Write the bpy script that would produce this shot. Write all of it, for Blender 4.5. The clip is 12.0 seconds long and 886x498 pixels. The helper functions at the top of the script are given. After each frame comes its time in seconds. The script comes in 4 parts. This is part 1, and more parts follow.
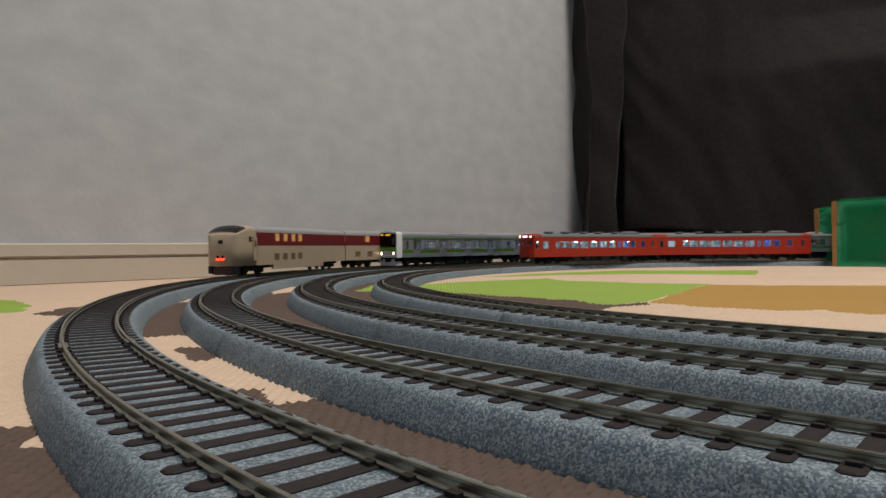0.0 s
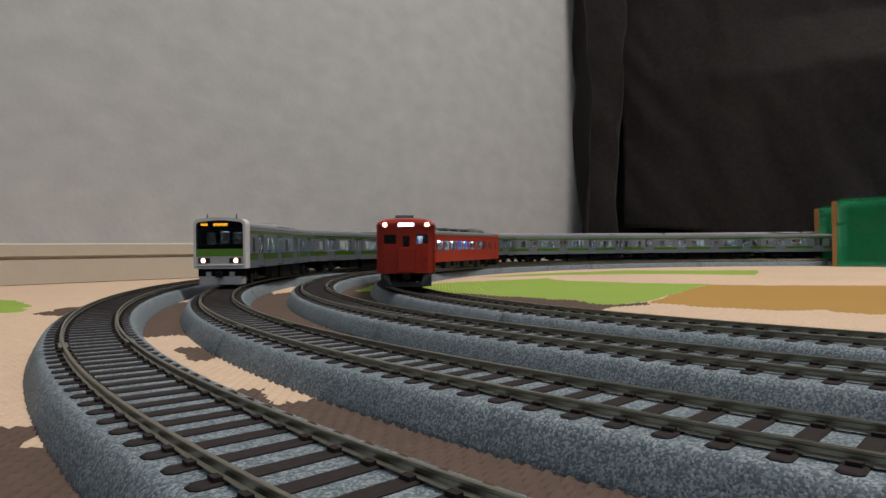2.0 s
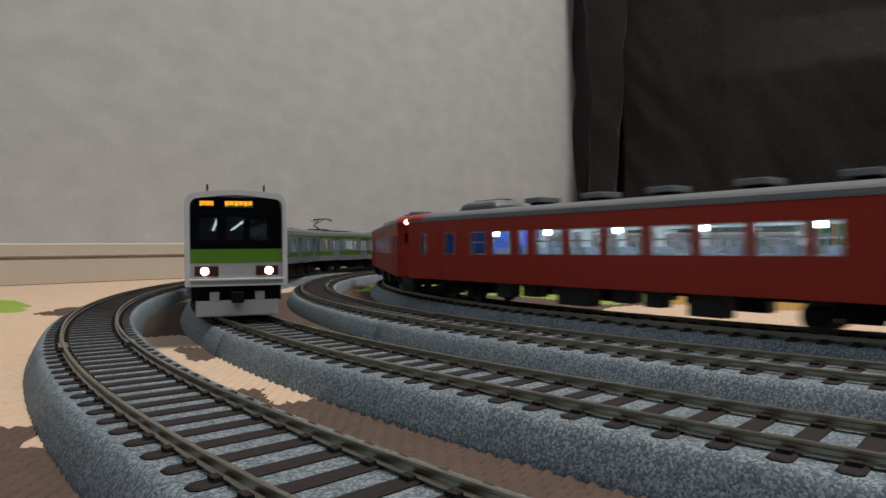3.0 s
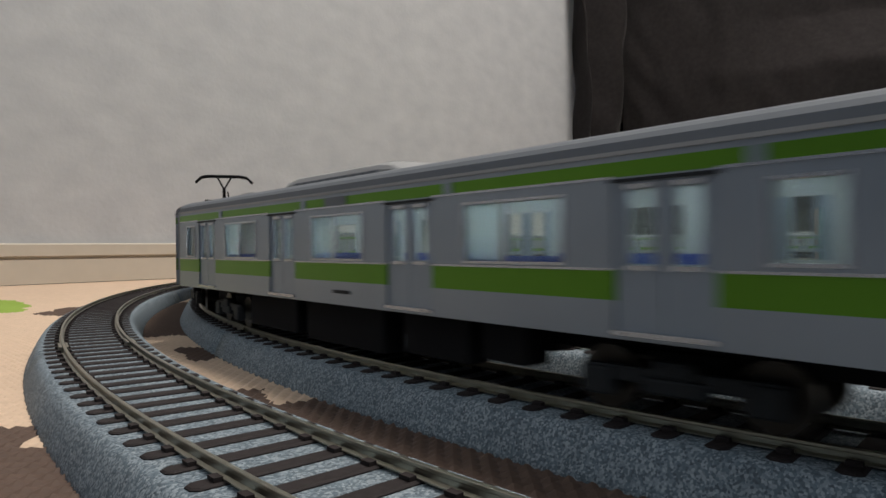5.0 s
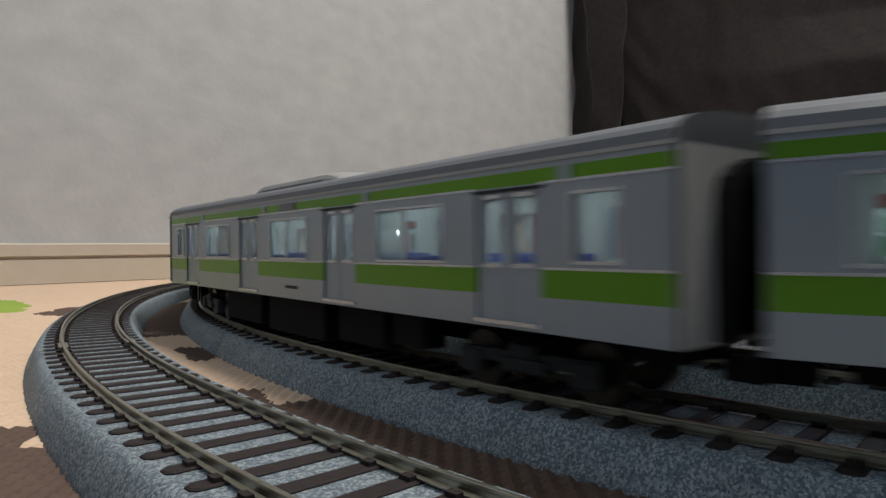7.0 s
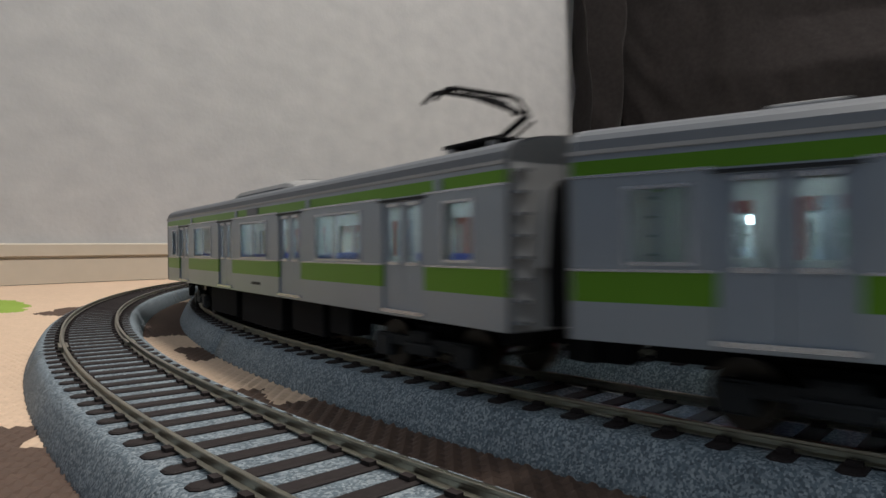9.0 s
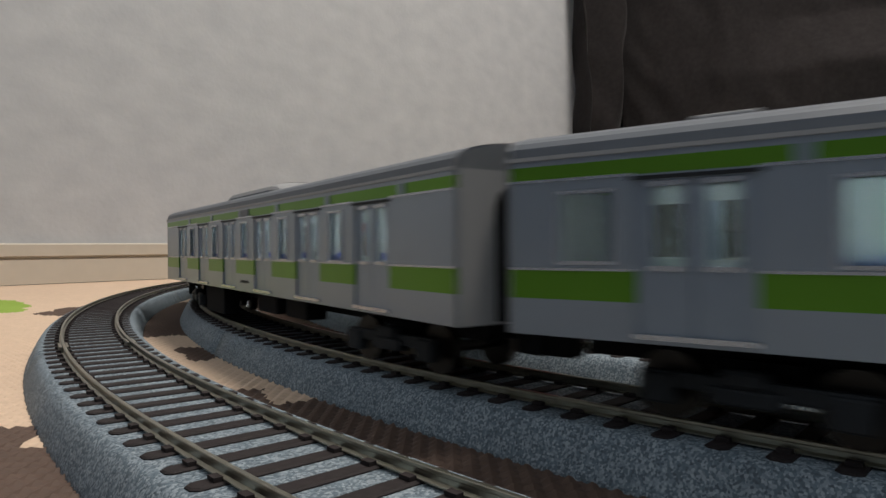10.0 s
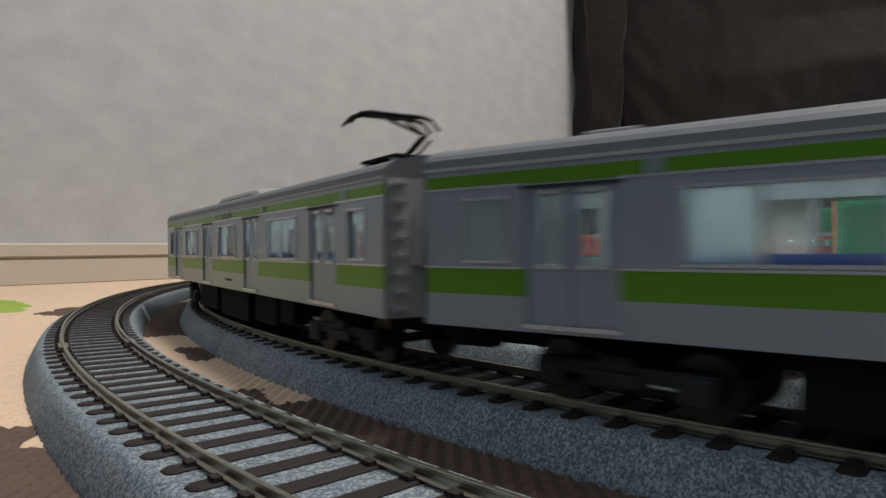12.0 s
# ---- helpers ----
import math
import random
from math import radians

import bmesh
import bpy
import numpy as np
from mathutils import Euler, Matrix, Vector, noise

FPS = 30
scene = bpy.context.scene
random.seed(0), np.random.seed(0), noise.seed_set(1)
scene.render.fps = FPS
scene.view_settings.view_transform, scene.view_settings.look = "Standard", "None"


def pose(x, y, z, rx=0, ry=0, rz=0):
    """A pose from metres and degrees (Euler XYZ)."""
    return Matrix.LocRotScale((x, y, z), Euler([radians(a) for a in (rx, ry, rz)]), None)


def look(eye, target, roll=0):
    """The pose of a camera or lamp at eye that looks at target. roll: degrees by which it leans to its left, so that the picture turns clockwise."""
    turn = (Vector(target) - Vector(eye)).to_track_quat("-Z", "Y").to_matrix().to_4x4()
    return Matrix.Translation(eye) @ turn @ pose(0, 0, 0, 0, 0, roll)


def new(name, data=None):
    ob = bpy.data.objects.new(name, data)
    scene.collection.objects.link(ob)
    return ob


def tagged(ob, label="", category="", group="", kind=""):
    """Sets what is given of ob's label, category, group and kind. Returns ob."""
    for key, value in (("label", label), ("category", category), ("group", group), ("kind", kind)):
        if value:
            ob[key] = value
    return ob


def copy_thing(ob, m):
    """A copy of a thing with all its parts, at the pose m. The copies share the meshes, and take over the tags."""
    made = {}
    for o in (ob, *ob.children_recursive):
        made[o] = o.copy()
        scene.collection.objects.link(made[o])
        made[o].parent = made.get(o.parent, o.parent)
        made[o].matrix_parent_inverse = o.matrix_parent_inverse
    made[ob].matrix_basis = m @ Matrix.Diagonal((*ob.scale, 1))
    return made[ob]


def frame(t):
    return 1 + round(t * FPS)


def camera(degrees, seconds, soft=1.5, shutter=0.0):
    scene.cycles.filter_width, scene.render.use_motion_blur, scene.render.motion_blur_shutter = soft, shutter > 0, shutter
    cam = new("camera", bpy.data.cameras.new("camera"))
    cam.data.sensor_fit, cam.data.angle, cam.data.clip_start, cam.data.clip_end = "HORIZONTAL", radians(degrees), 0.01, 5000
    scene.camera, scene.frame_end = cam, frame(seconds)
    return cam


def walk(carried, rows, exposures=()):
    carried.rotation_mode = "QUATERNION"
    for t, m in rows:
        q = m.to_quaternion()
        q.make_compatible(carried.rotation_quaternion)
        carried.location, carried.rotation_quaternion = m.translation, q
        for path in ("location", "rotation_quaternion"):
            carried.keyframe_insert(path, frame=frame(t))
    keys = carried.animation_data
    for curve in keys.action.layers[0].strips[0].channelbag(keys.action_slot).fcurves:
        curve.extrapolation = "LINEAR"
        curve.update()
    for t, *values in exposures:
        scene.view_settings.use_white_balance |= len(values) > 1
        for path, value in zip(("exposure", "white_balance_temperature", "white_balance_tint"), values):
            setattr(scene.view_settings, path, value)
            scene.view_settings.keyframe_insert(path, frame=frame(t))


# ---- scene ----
# ---- camera and light ----
cam = camera(66.5, 12.0, soft=1.5, shutter=0.35)
RAIL = 0.009                      # rail top above the floor
EYE = (0.0, 0.0, RAIL + 0.02682)
VIEW = look(EYE, (0.0, 1.0, RAIL + 0.02682 - 0.00315), -0.481)
walk(cam, [(0.0, VIEW), (12.0, VIEW)], exposures=[(0.0, 0.05, 6500, 10), (3.0, 0.07, 6500, 10), (5.0, 0.34, 6450, 10), (12.0, 0.32, 6470, 10)])

CX, CY = 0.5078, 0.5928           # centre of the concentric curves
STRAIGHT = 1.05                   # straights of the loops
RADII = (0.729, 0.67, 0.61, 0.55)
CENTRES = {0.729: (CX + 0.012, CY - 0.0135)}    # the outermost loop lies a little off the others

world = bpy.data.worlds.new("world")
scene.world = world
world.use_nodes = True
world.node_tree.nodes["Background"].inputs[0].default_value = (0.9, 0.95, 1.0, 1)
world.node_tree.nodes["Background"].inputs[1].default_value = 0.05


def room_lamp(name, x, y, z, size, power, colour):
    data = bpy.data.lights.new(name, "AREA")
    data.shape, data.size, data.energy, data.color = "DISK", size, power, colour
    ob = new(name, data)
    ob.matrix_world = pose(x, y, z)
    return ob


room_lamp("ceiling_lamp", 0.85, 0.28, 2.33, 0.70, 45, (1.0, 0.935, 0.855))


# ---- materials ----
def nodes_of(name):
    m = bpy.data.materials.new(name)
    m.use_nodes = True
    return m, m.node_tree.nodes, m.node_tree.links, m.node_tree.nodes["Principled BSDF"]


def plain(name, col, rough=0.5, metal=0.0, vary=0.12, scale=60.0, bump=0.0, bump_scale=None, glow=None, glow_strength=0.0, spec=0.5):
    """A surface with colour variation at two scales and fine relief."""
    m, n, l, b = nodes_of(name)
    tc = n.new("ShaderNodeTexCoord")
    big, fine = n.new("ShaderNodeTexNoise"), n.new("ShaderNodeTexNoise")
    big.inputs["Scale"].default_value, fine.inputs["Scale"].default_value = scale * 0.25, scale * 6
    big.inputs["Detail"].default_value = 4
    mix = n.new("ShaderNodeMath")
    mix.operation = "ADD"
    l.new(tc.outputs["Object"], big.inputs["Vector"])
    l.new(tc.outputs["Object"], fine.inputs["Vector"])
    l.new(big.outputs["Fac"], mix.inputs[0])
    l.new(fine.outputs["Fac"], mix.inputs[1])
    ramp = n.new("ShaderNodeValToRGB")
    ramp.color_ramp.elements[0].position, ramp.color_ramp.elements[1].position = 0.3, 0.75
    half = n.new("ShaderNodeMath")
    half.operation, half.inputs[1].default_value = "MULTIPLY", 0.5
    l.new(mix.outputs[0], half.inputs[0])
    l.new(half.outputs[0], ramp.inputs[0])
    ramp.color_ramp.elements[0].color = (*[c * (1 - vary) for c in col], 1)
    ramp.color_ramp.elements[1].color = (*[min(1, c * (1 + vary)) for c in col], 1)
    l.new(ramp.outputs[0], b.inputs["Base Color"])
    b.inputs["Roughness"].default_value, b.inputs["Metallic"].default_value = rough, metal
    b.inputs["Specular IOR Level"].default_value = spec
    if bump:
        bp, tx = n.new("ShaderNodeBump"), n.new("ShaderNodeTexNoise")
        tx.inputs["Scale"].default_value = bump_scale or scale * 4
        tx.inputs["Detail"].default_value = 5
        l.new(tc.outputs["Object"], tx.inputs["Vector"])
        l.new(tx.outputs["Fac"], bp.inputs["Height"])
        bp.inputs["Strength"].default_value, bp.inputs["Distance"].default_value = bump, 0.001
        l.new(bp.outputs[0], b.inputs["Normal"])
    if glow:
        b.inputs["Emission Color"].default_value = (*glow, 1)
        b.inputs["Emission Strength"].default_value = glow_strength
    return m


def banded(name, base, bands, rough=0.4, metal=0.0, vary=0.06, seam=0.0):
    """A painted car side: stripes between heights, over a base colour."""
    m, n, l, b = nodes_of(name)
    tc, sep = n.new("ShaderNodeTexCoord"), n.new("ShaderNodeSeparateXYZ")
    l.new(tc.outputs["Object"], sep.inputs[0])
    ramp = n.new("ShaderNodeValToRGB")
    ramp.color_ramp.interpolation = "CONSTANT"
    mul = n.new("ShaderNodeMath")
    mul.operation, mul.inputs[1].default_value = "MULTIPLY", 1 / 0.06
    l.new(sep.outputs["Z"], mul.inputs[0])
    l.new(mul.outputs[0], ramp.inputs[0])
    els = ramp.color_ramp.elements
    els[0].position, els[0].color = 0.0, (*base, 1)
    els[1].position, els[1].color = 1.0, (*base, 1)
    for z0, z1, col in bands:
        e = els.new(z0 / 0.06)
        e.color = (*col, 1)
        e = els.new(z1 / 0.06)
        e.color = (*base, 1)
    ns, hue = n.new("ShaderNodeTexNoise"), n.new("ShaderNodeMapRange")
    ns.inputs["Scale"].default_value = 90
    l.new(tc.outputs["Object"], ns.inputs["Vector"])
    hue.inputs["To Min"].default_value, hue.inputs["To Max"].default_value = 1 - vary, 1 + vary
    l.new(ns.outputs["Fac"], hue.inputs["Value"])
    sc = n.new("ShaderNodeVectorMath")
    sc.operation = "SCALE"
    l.new(ramp.outputs[0], sc.inputs[0])
    l.new(hue.outputs[0], sc.inputs["Scale"])
    l.new(sc.outputs[0], b.inputs["Base Color"])
    b.inputs["Roughness"].default_value, b.inputs["Metallic"].default_value = rough, metal
    return m


def pane_material(name, tint, milky=0.0):
    m, n, l, b = nodes_of(name)
    n.remove(b)
    tr, gl, mx, lw = n.new("ShaderNodeBsdfTransparent"), n.new("ShaderNodeBsdfGlossy"), n.new("ShaderNodeMixShader"), n.new("ShaderNodeLayerWeight")
    tr.inputs[0].default_value = (*tint, 1)
    gl.inputs["Roughness"].default_value = 0.08
    lw.inputs[0].default_value = 0.5
    pw, ad = n.new("ShaderNodeMath"), n.new("ShaderNodeMath")
    pw.operation, pw.inputs[1].default_value = "POWER", 4.0
    ad.operation, ad.inputs[1].default_value, ad.inputs[2].default_value = "MULTIPLY_ADD", 0.30, 0.03
    l.new(lw.outputs["Facing"], pw.inputs[0])
    l.new(pw.outputs[0], ad.inputs[0])
    l.new(ad.outputs[0], mx.inputs[0])
    df, m2 = n.new("ShaderNodeBsdfTranslucent"), n.new("ShaderNodeMixShader")
    df.inputs[0].default_value = (0.75, 0.85, 0.84, 1)
    m2.inputs[0].default_value = milky
    l.new(tr.outputs[0], m2.inputs[1])
    l.new(df.outputs[0], m2.inputs[2])
    l.new(m2.outputs[0], mx.inputs[1])
    l.new(gl.outputs[0], mx.inputs[2])
    l.new(mx.outputs[0], n["Material Output"].inputs[0])
    return m


def ballast_material():
    m, n, l, b = nodes_of("grey_ballast")
    tc, vo, ns = n.new("ShaderNodeTexCoord"), n.new("ShaderNodeTexVoronoi"), n.new("ShaderNodeTexNoise")
    vo.inputs["Scale"].default_value, ns.inputs["Scale"].default_value = 2600, 160
    l.new(tc.outputs["Object"], vo.inputs["Vector"])
    l.new(tc.outputs["Object"], ns.inputs["Vector"])
    sep = n.new("ShaderNodeSeparateColor")
    l.new(vo.outputs["Color"], sep.inputs[0])
    ramp = n.new("ShaderNodeValToRGB")
    els = ramp.color_ramp.elements
    els[0].position, els[0].color = 0.0, (0.072, 0.096, 0.118, 1)
    els[1].position, els[1].color = 1.0, (0.325, 0.37, 0.40, 1)
    e = els.new(0.45)
    e.color = (0.130, 0.172, 0.204, 1)
    l.new(sep.outputs[0], ramp.inputs[0])
    mp, sc = n.new("ShaderNodeMapRange"), n.new("ShaderNodeVectorMath")
    mp.inputs["To Min"].default_value, mp.inputs["To Max"].default_value = 0.75, 1.2
    l.new(ns.outputs["Fac"], mp.inputs["Value"])
    sc.operation = "SCALE"
    l.new(ramp.outputs[0], sc.inputs[0])
    l.new(mp.outputs[0], sc.inputs["Scale"])
    l.new(sc.outputs[0], b.inputs["Base Color"])
    bp = n.new("ShaderNodeBump")
    bp.inputs["Strength"].default_value, bp.inputs["Distance"].default_value = 0.16, 0.00020
    l.new(vo.outputs["Distance"], bp.inputs["Height"])
    bp.invert = True
    l.new(bp.outputs[0], b.inputs["Normal"])
    b.inputs["Roughness"].default_value = 0.75
    return m


def wallpaper_material():
    m, n, l, b = nodes_of("grey_wallpaper")
    tc = n.new("ShaderNodeTexCoord")
    mp = n.new("ShaderNodeMapping")
    mp.inputs["Scale"].default_value = (0.62, 1, 1.0)
    l.new(tc.outputs["Object"], mp.inputs[0])
    a, c = n.new("ShaderNodeTexNoise"), n.new("ShaderNodeTexNoise")
    a.inputs["Scale"].default_value, a.inputs["Detail"].default_value = 34, 7
    c.inputs["Scale"].default_value, c.inputs["Detail"].default_value = 170, 4
    l.new(mp.outputs[0], a.inputs["Vector"])
    l.new(tc.outputs["Object"], c.inputs["Vector"])
    ramp = n.new("ShaderNodeValToRGB")
    ramp.color_ramp.elements[0].position, ramp.color_ramp.elements[1].position = 0.32, 0.7
    ramp.color_ramp.elements[0].color, ramp.color_ramp.elements[1].color = (0.48, 0.485, 0.50, 1), (0.56, 0.562, 0.57, 1)
    l.new(a.outputs["Fac"], ramp.inputs[0])
    l.new(ramp.outputs[0], b.inputs["Base Color"])
    bp = n.new("ShaderNodeBump")
    bp.inputs["Strength"].default_value, bp.inputs["Distance"].default_value = 0.16, 0.002
    l.new(c.outputs["Fac"], bp.inputs["Height"])
    l.new(bp.outputs[0], b.inputs["Normal"])
    b.inputs["Roughness"].default_value = 0.85
    return m


M = {}
M["ballast"] = ballast_material()
M["wallpaper"] = wallpaper_material()
# for the unseen walls: dark blue chosen to dim and cool their bounce
M["blue_wall"] = plain("slate_blue_bounce_wall", (0.12, 0.15, 0.20), 0.85, vary=0.06, scale=8)
M["skirting"] = plain("cream_skirting", (0.60, 0.54, 0.45), 0.45, vary=0.05, scale=12)
M["ceiling"] = plain("white_ceiling", (0.75, 0.74, 0.72), 0.9, vary=0.04, scale=8)
M["beige"] = plain("beige_foam", (0.66, 0.49, 0.355), 0.8, vary=0.10, scale=30)
# unseen floor off the mat, its grey set for reflections in the car sides
M["bounce_floor"] = plain("grey_bounce_floor", (0.215, 0.205, 0.195), 0.9, vary=0.15, scale=40)
M["brown"] = plain("brown_foam", (0.098, 0.060, 0.043), 0.75, vary=0.2, scale=30)
M["green"] = plain("green_foam", (0.28, 0.40, 0.06), 0.75, vary=0.08, scale=30)
M["ochre"] = plain("ochre_foam", (0.43, 0.245, 0.055), 0.75, vary=0.08, scale=30)
M["sleeper"] = plain("dark_brown_sleeper", (0.026, 0.020, 0.020), 0.75, vary=0.35, scale=200, spec=0.25)
M["rail"] = plain("nickel_rail", (0.36, 0.345, 0.28), 0.33, 1.0, vary=0.15, scale=80)
M["cloth"] = plain("black_cloth", (0.047, 0.041, 0.041), 0.95, vary=0.3, scale=18, bump=0.4, bump_scale=900, spec=0.25)
cloth_node = M["cloth"].node_tree.nodes["Principled BSDF"]
cloth_node.inputs["Sheen Weight"].default_value, cloth_node.inputs["Sheen Roughness"].default_value = 0.12, 0.4
M["tunnel"] = plain("green_plastic_hill", (0.010, 0.24, 0.095), 0.26, vary=0.3, scale=60, bump=0.6, bump_scale=60)
M["portal"] = plain("brown_brick_portal", (0.32, 0.16, 0.045), 0.6, vary=0.25, scale=300)
M["dark"] = plain("dark_grey_plastic", (0.006, 0.006, 0.007), 0.8, vary=0.2, scale=120, spec=0.15)
M["bogie"] = plain("slate_grey_plastic", (0.016, 0.019, 0.022), 0.6, vary=0.25, scale=150, spec=0.3)
M["steel"] = plain("wheel_steel", (0.05, 0.045, 0.04), 0.4, 1.0, vary=0.2)
M["roof"] = plain("grey_roof", (0.13, 0.145, 0.165), 0.5, vary=0.06, scale=60)
M["unit"] = plain("light_grey_unit", (0.33, 0.33, 0.33), 0.45, vary=0.06, scale=60)
M["silver"] = plain("brushed_silver_paint", (0.275, 0.325, 0.385), 0.32, 0.65, vary=0.05, scale=60)
GREEN = (0.115, 0.275, 0.022)
M["stripe"] = banded("silver_green_stripe", (0.30, 0.345, 0.395), ((0.0184, 0.0230, GREEN), (0.0370, 0.0393, GREEN)), 0.32, 0.65)
M["end"] = plain("grey_car_end", (0.36, 0.36, 0.355), 0.4, 0.2, vary=0.05)
M["white"] = plain("white_plastic", (0.80, 0.80, 0.80), 0.35, vary=0.03)
M["pale"] = plain("pale_grey_plastic", (0.50, 0.50, 0.51), 0.35, vary=0.03)
M["lime"] = plain("lime_paint", GREEN, 0.4, vary=0.04)
M["black"] = plain("black_gloss", (0.008, 0.008, 0.009), 0.12, vary=0.1)
M["pane"] = pane_material("car_pane", (0.92, 0.96, 0.95), 0.04)
M["double_pane"] = pane_material("double_pane", (0.86, 0.92, 0.90), 0.28)
M["clear"] = pane_material("clear_pane", (0.94, 0.96, 0.97), 0.03)
M["cab_pane"] = pane_material("cab_pane", (0.30, 0.32, 0.33))
M["frame"] = plain("bright_metal_frame", (0.55, 0.57, 0.6), 0.25, 0.8, vary=0.04)
M["seat"] = plain("blue_seat", (0.012, 0.05, 0.30), 0.6, vary=0.1)
M["grey_seat"] = plain("grey_blue_moquette", (0.20, 0.24, 0.32), 0.8, vary=0.1)
M["inner"] = plain("pale_interior", (0.42, 0.45, 0.45), 0.6, vary=0.05)
M["red"] = plain("vermilion_paint", (0.37, 0.033, 0.018), 0.38, vary=0.06, scale=60, spec=0.3)
M["kroof"] = plain("slate_roof", (0.17, 0.18, 0.19), 0.5, vary=0.08)
M["blind"] = plain("blue_blind", (0.015, 0.07, 0.45), 0.6, vary=0.05)
M["cream"] = banded("cream_and_maroon", (0.44, 0.35, 0.25), ((0.0295, 0.0480, (0.16, 0.014, 0.02)),), 0.3)
M["dim_window"] = plain("curtained_window", (0.20, 0.13, 0.07), 0.15, vary=0.2)
M["maroon"] = plain("maroon_plastic", (0.05, 0.008, 0.010), 0.4, vary=0.1)
M["nose"] = plain("cream_paint", (0.44, 0.35, 0.25), 0.3, vary=0.04)
M["lamp_white"] = plain("lit_white_lamp", (0.9, 0.9, 0.9), 0.3, glow=(1.0, 0.97, 0.95), glow_strength=9)
M["lamp_warm"] = plain("lit_warm_lamp", (0.9, 0.9, 0.9), 0.3, glow=(1.0, 0.74, 0.5), glow_strength=5)
M["lamp_red"] = plain("lit_red_lamp", (0.6, 0.02, 0.02), 0.3, glow=(1.0, 0.05, 0.03), glow_strength=4)
M["lamp_board"] = plain("lit_cool_board", (0.9, 0.9, 0.9), 0.3, glow=(0.78, 0.89, 1.0), glow_strength=10)
M["lamp_strip"] = plain("lit_cool_strip", (0.9, 0.9, 0.9), 0.3, glow=(0.85, 0.95, 1.0), glow_strength=5.5)
M["lamp_spot"] = plain("lit_cool_spot", (0.9, 0.9, 0.9), 0.3, glow=(0.80, 0.92, 1.0), glow_strength=16)
M["warm_window"] = plain("warm_lit_window", (0.5, 0.30, 0.1), 0.3, glow=(1.0, 0.44, 0.12), glow_strength=0.20)
M["amber"] = plain("amber_display", (0.3, 0.12, 0.0), 0.4, glow=(1.0, 0.42, 0.02), glow_strength=1.1)
M["sign"] = plain("lit_sign", (0.8, 0.8, 0.8), 0.4, glow=(0.80, 0.80, 1.0), glow_strength=3.0)


# ---- mesh helpers ----
def part(name, bm, material, parent, label="", smooth=False):
    me = bpy.data.meshes.new(name)
    bmesh.ops.recalc_face_normals(bm, faces=bm.faces)
    bm.to_mesh(me)
    bm.free()
    for q in (material if isinstance(material, (list, tuple)) else [material]):
        me.materials.append(q)
    if smooth:
        me.shade_smooth()
    ob = new(name, me)
    ob.parent = parent
    return tagged(ob, label)


def box(bm, x0, x1, y0, y1, z0, z1, bevel=0.0, mi=0):
    vs = [bm.verts.new((x, y, z)) for x in (x0, x1) for y in (y0, y1) for z in (z0, z1)]
    fs = [bm.faces.new([vs[i] for i in q]) for q in ((0, 1, 3, 2), (4, 6, 7, 5), (0, 4, 5, 1), (2, 3, 7, 6), (0, 2, 6, 4), (1, 5, 7, 3))]
    for f in fs:
        f.material_index = mi
    if bevel:
        es = list({e for f in fs for e in f.edges})
        bmesh.ops.bevel(bm, geom=es, offset=bevel, segments=2, profile=0.5, affect="EDGES")
    return bm


def boxed(*args, **kw):
    return box(bmesh.new(), *args, **kw)


def rod(bm, a, b, r, seg=8):
    a, b = Vector(a), Vector(b)
    d = (b - a).normalized()
    u = d.orthogonal().normalized()
    v = d.cross(u)
    ring = [[bm.verts.new(p + (u * math.cos(q) + v * math.sin(q)) * r) for q in [2 * math.pi * k / seg for k in range(seg)]] for p in (a, b)]
    for k in range(seg):
        bm.faces.new((ring[0][k], ring[0][(k + 1) % seg], ring[1][(k + 1) % seg], ring[1][k]))
    bm.faces.new(ring[0][::-1])
    bm.faces.new(ring[1])
    return bm


def loft(bm, sections, close=True, caps=True):
    """Skin through equal-length loops of points."""
    rows = [[bm.verts.new(p) for p in s] for s in sections]
    n = len(rows[0])
    for a, b in zip(rows, rows[1:]):
        for k in range(n if close else n - 1):
            bm.faces.new((a[k], a[(k + 1) % n], b[(k + 1) % n], b[k]))
    if caps and close:
        bm.faces.new(rows[0][::-1])
        bm.faces.new(rows[-1])
    return bm


def panel(bm, x0, x1, z0, z1, y, thick, holes):
    """A car side in the xz plane with holes cut through it; thick is the inward step (signed)."""
    xs = sorted({x0, x1, *[h[0] for h in holes], *[h[1] for h in holes]})
    zs = sorted({z0, z1, *[h[2] for h in holes], *[h[3] for h in holes]})
    xs, zs = [v for v in xs if x0 <= v <= x1], [v for v in zs if z0 <= v <= z1]
    cache = {}

    def vert(i, k, s):
        if (i, k, s) not in cache:
            cache[i, k, s] = bm.verts.new((xs[i], y + s * thick, zs[k]))
        return cache[i, k, s]

    def solid(i, k):
        if not (0 <= i < len(xs) - 1 and 0 <= k < len(zs) - 1):
            return False
        cx, cz = (xs[i] + xs[i + 1]) / 2, (zs[k] + zs[k + 1]) / 2
        return not any(h[0] < cx < h[1] and h[2] < cz < h[3] for h in holes)

    for i in range(len(xs) - 1):
        for k in range(len(zs) - 1):
            if not solid(i, k):
                continue
            for s in (0, 1):
                bm.faces.new((vert(i, k, s), vert(i + 1, k, s), vert(i + 1, k + 1, s), vert(i, k + 1, s)))
            for di, dk, a, b in ((-1, 0, (i, k), (i, k + 1)), (1, 0, (i + 1, k), (i + 1, k + 1)), (0, -1, (i, k), (i + 1, k)), (0, 1, (i, k + 1), (i + 1, k + 1))):
                if not solid(i + di, k + dk):
                    bm.faces.new((vert(*a, 0), vert(*b, 0), vert(*b, 1), vert(*a, 1)))
    return bm


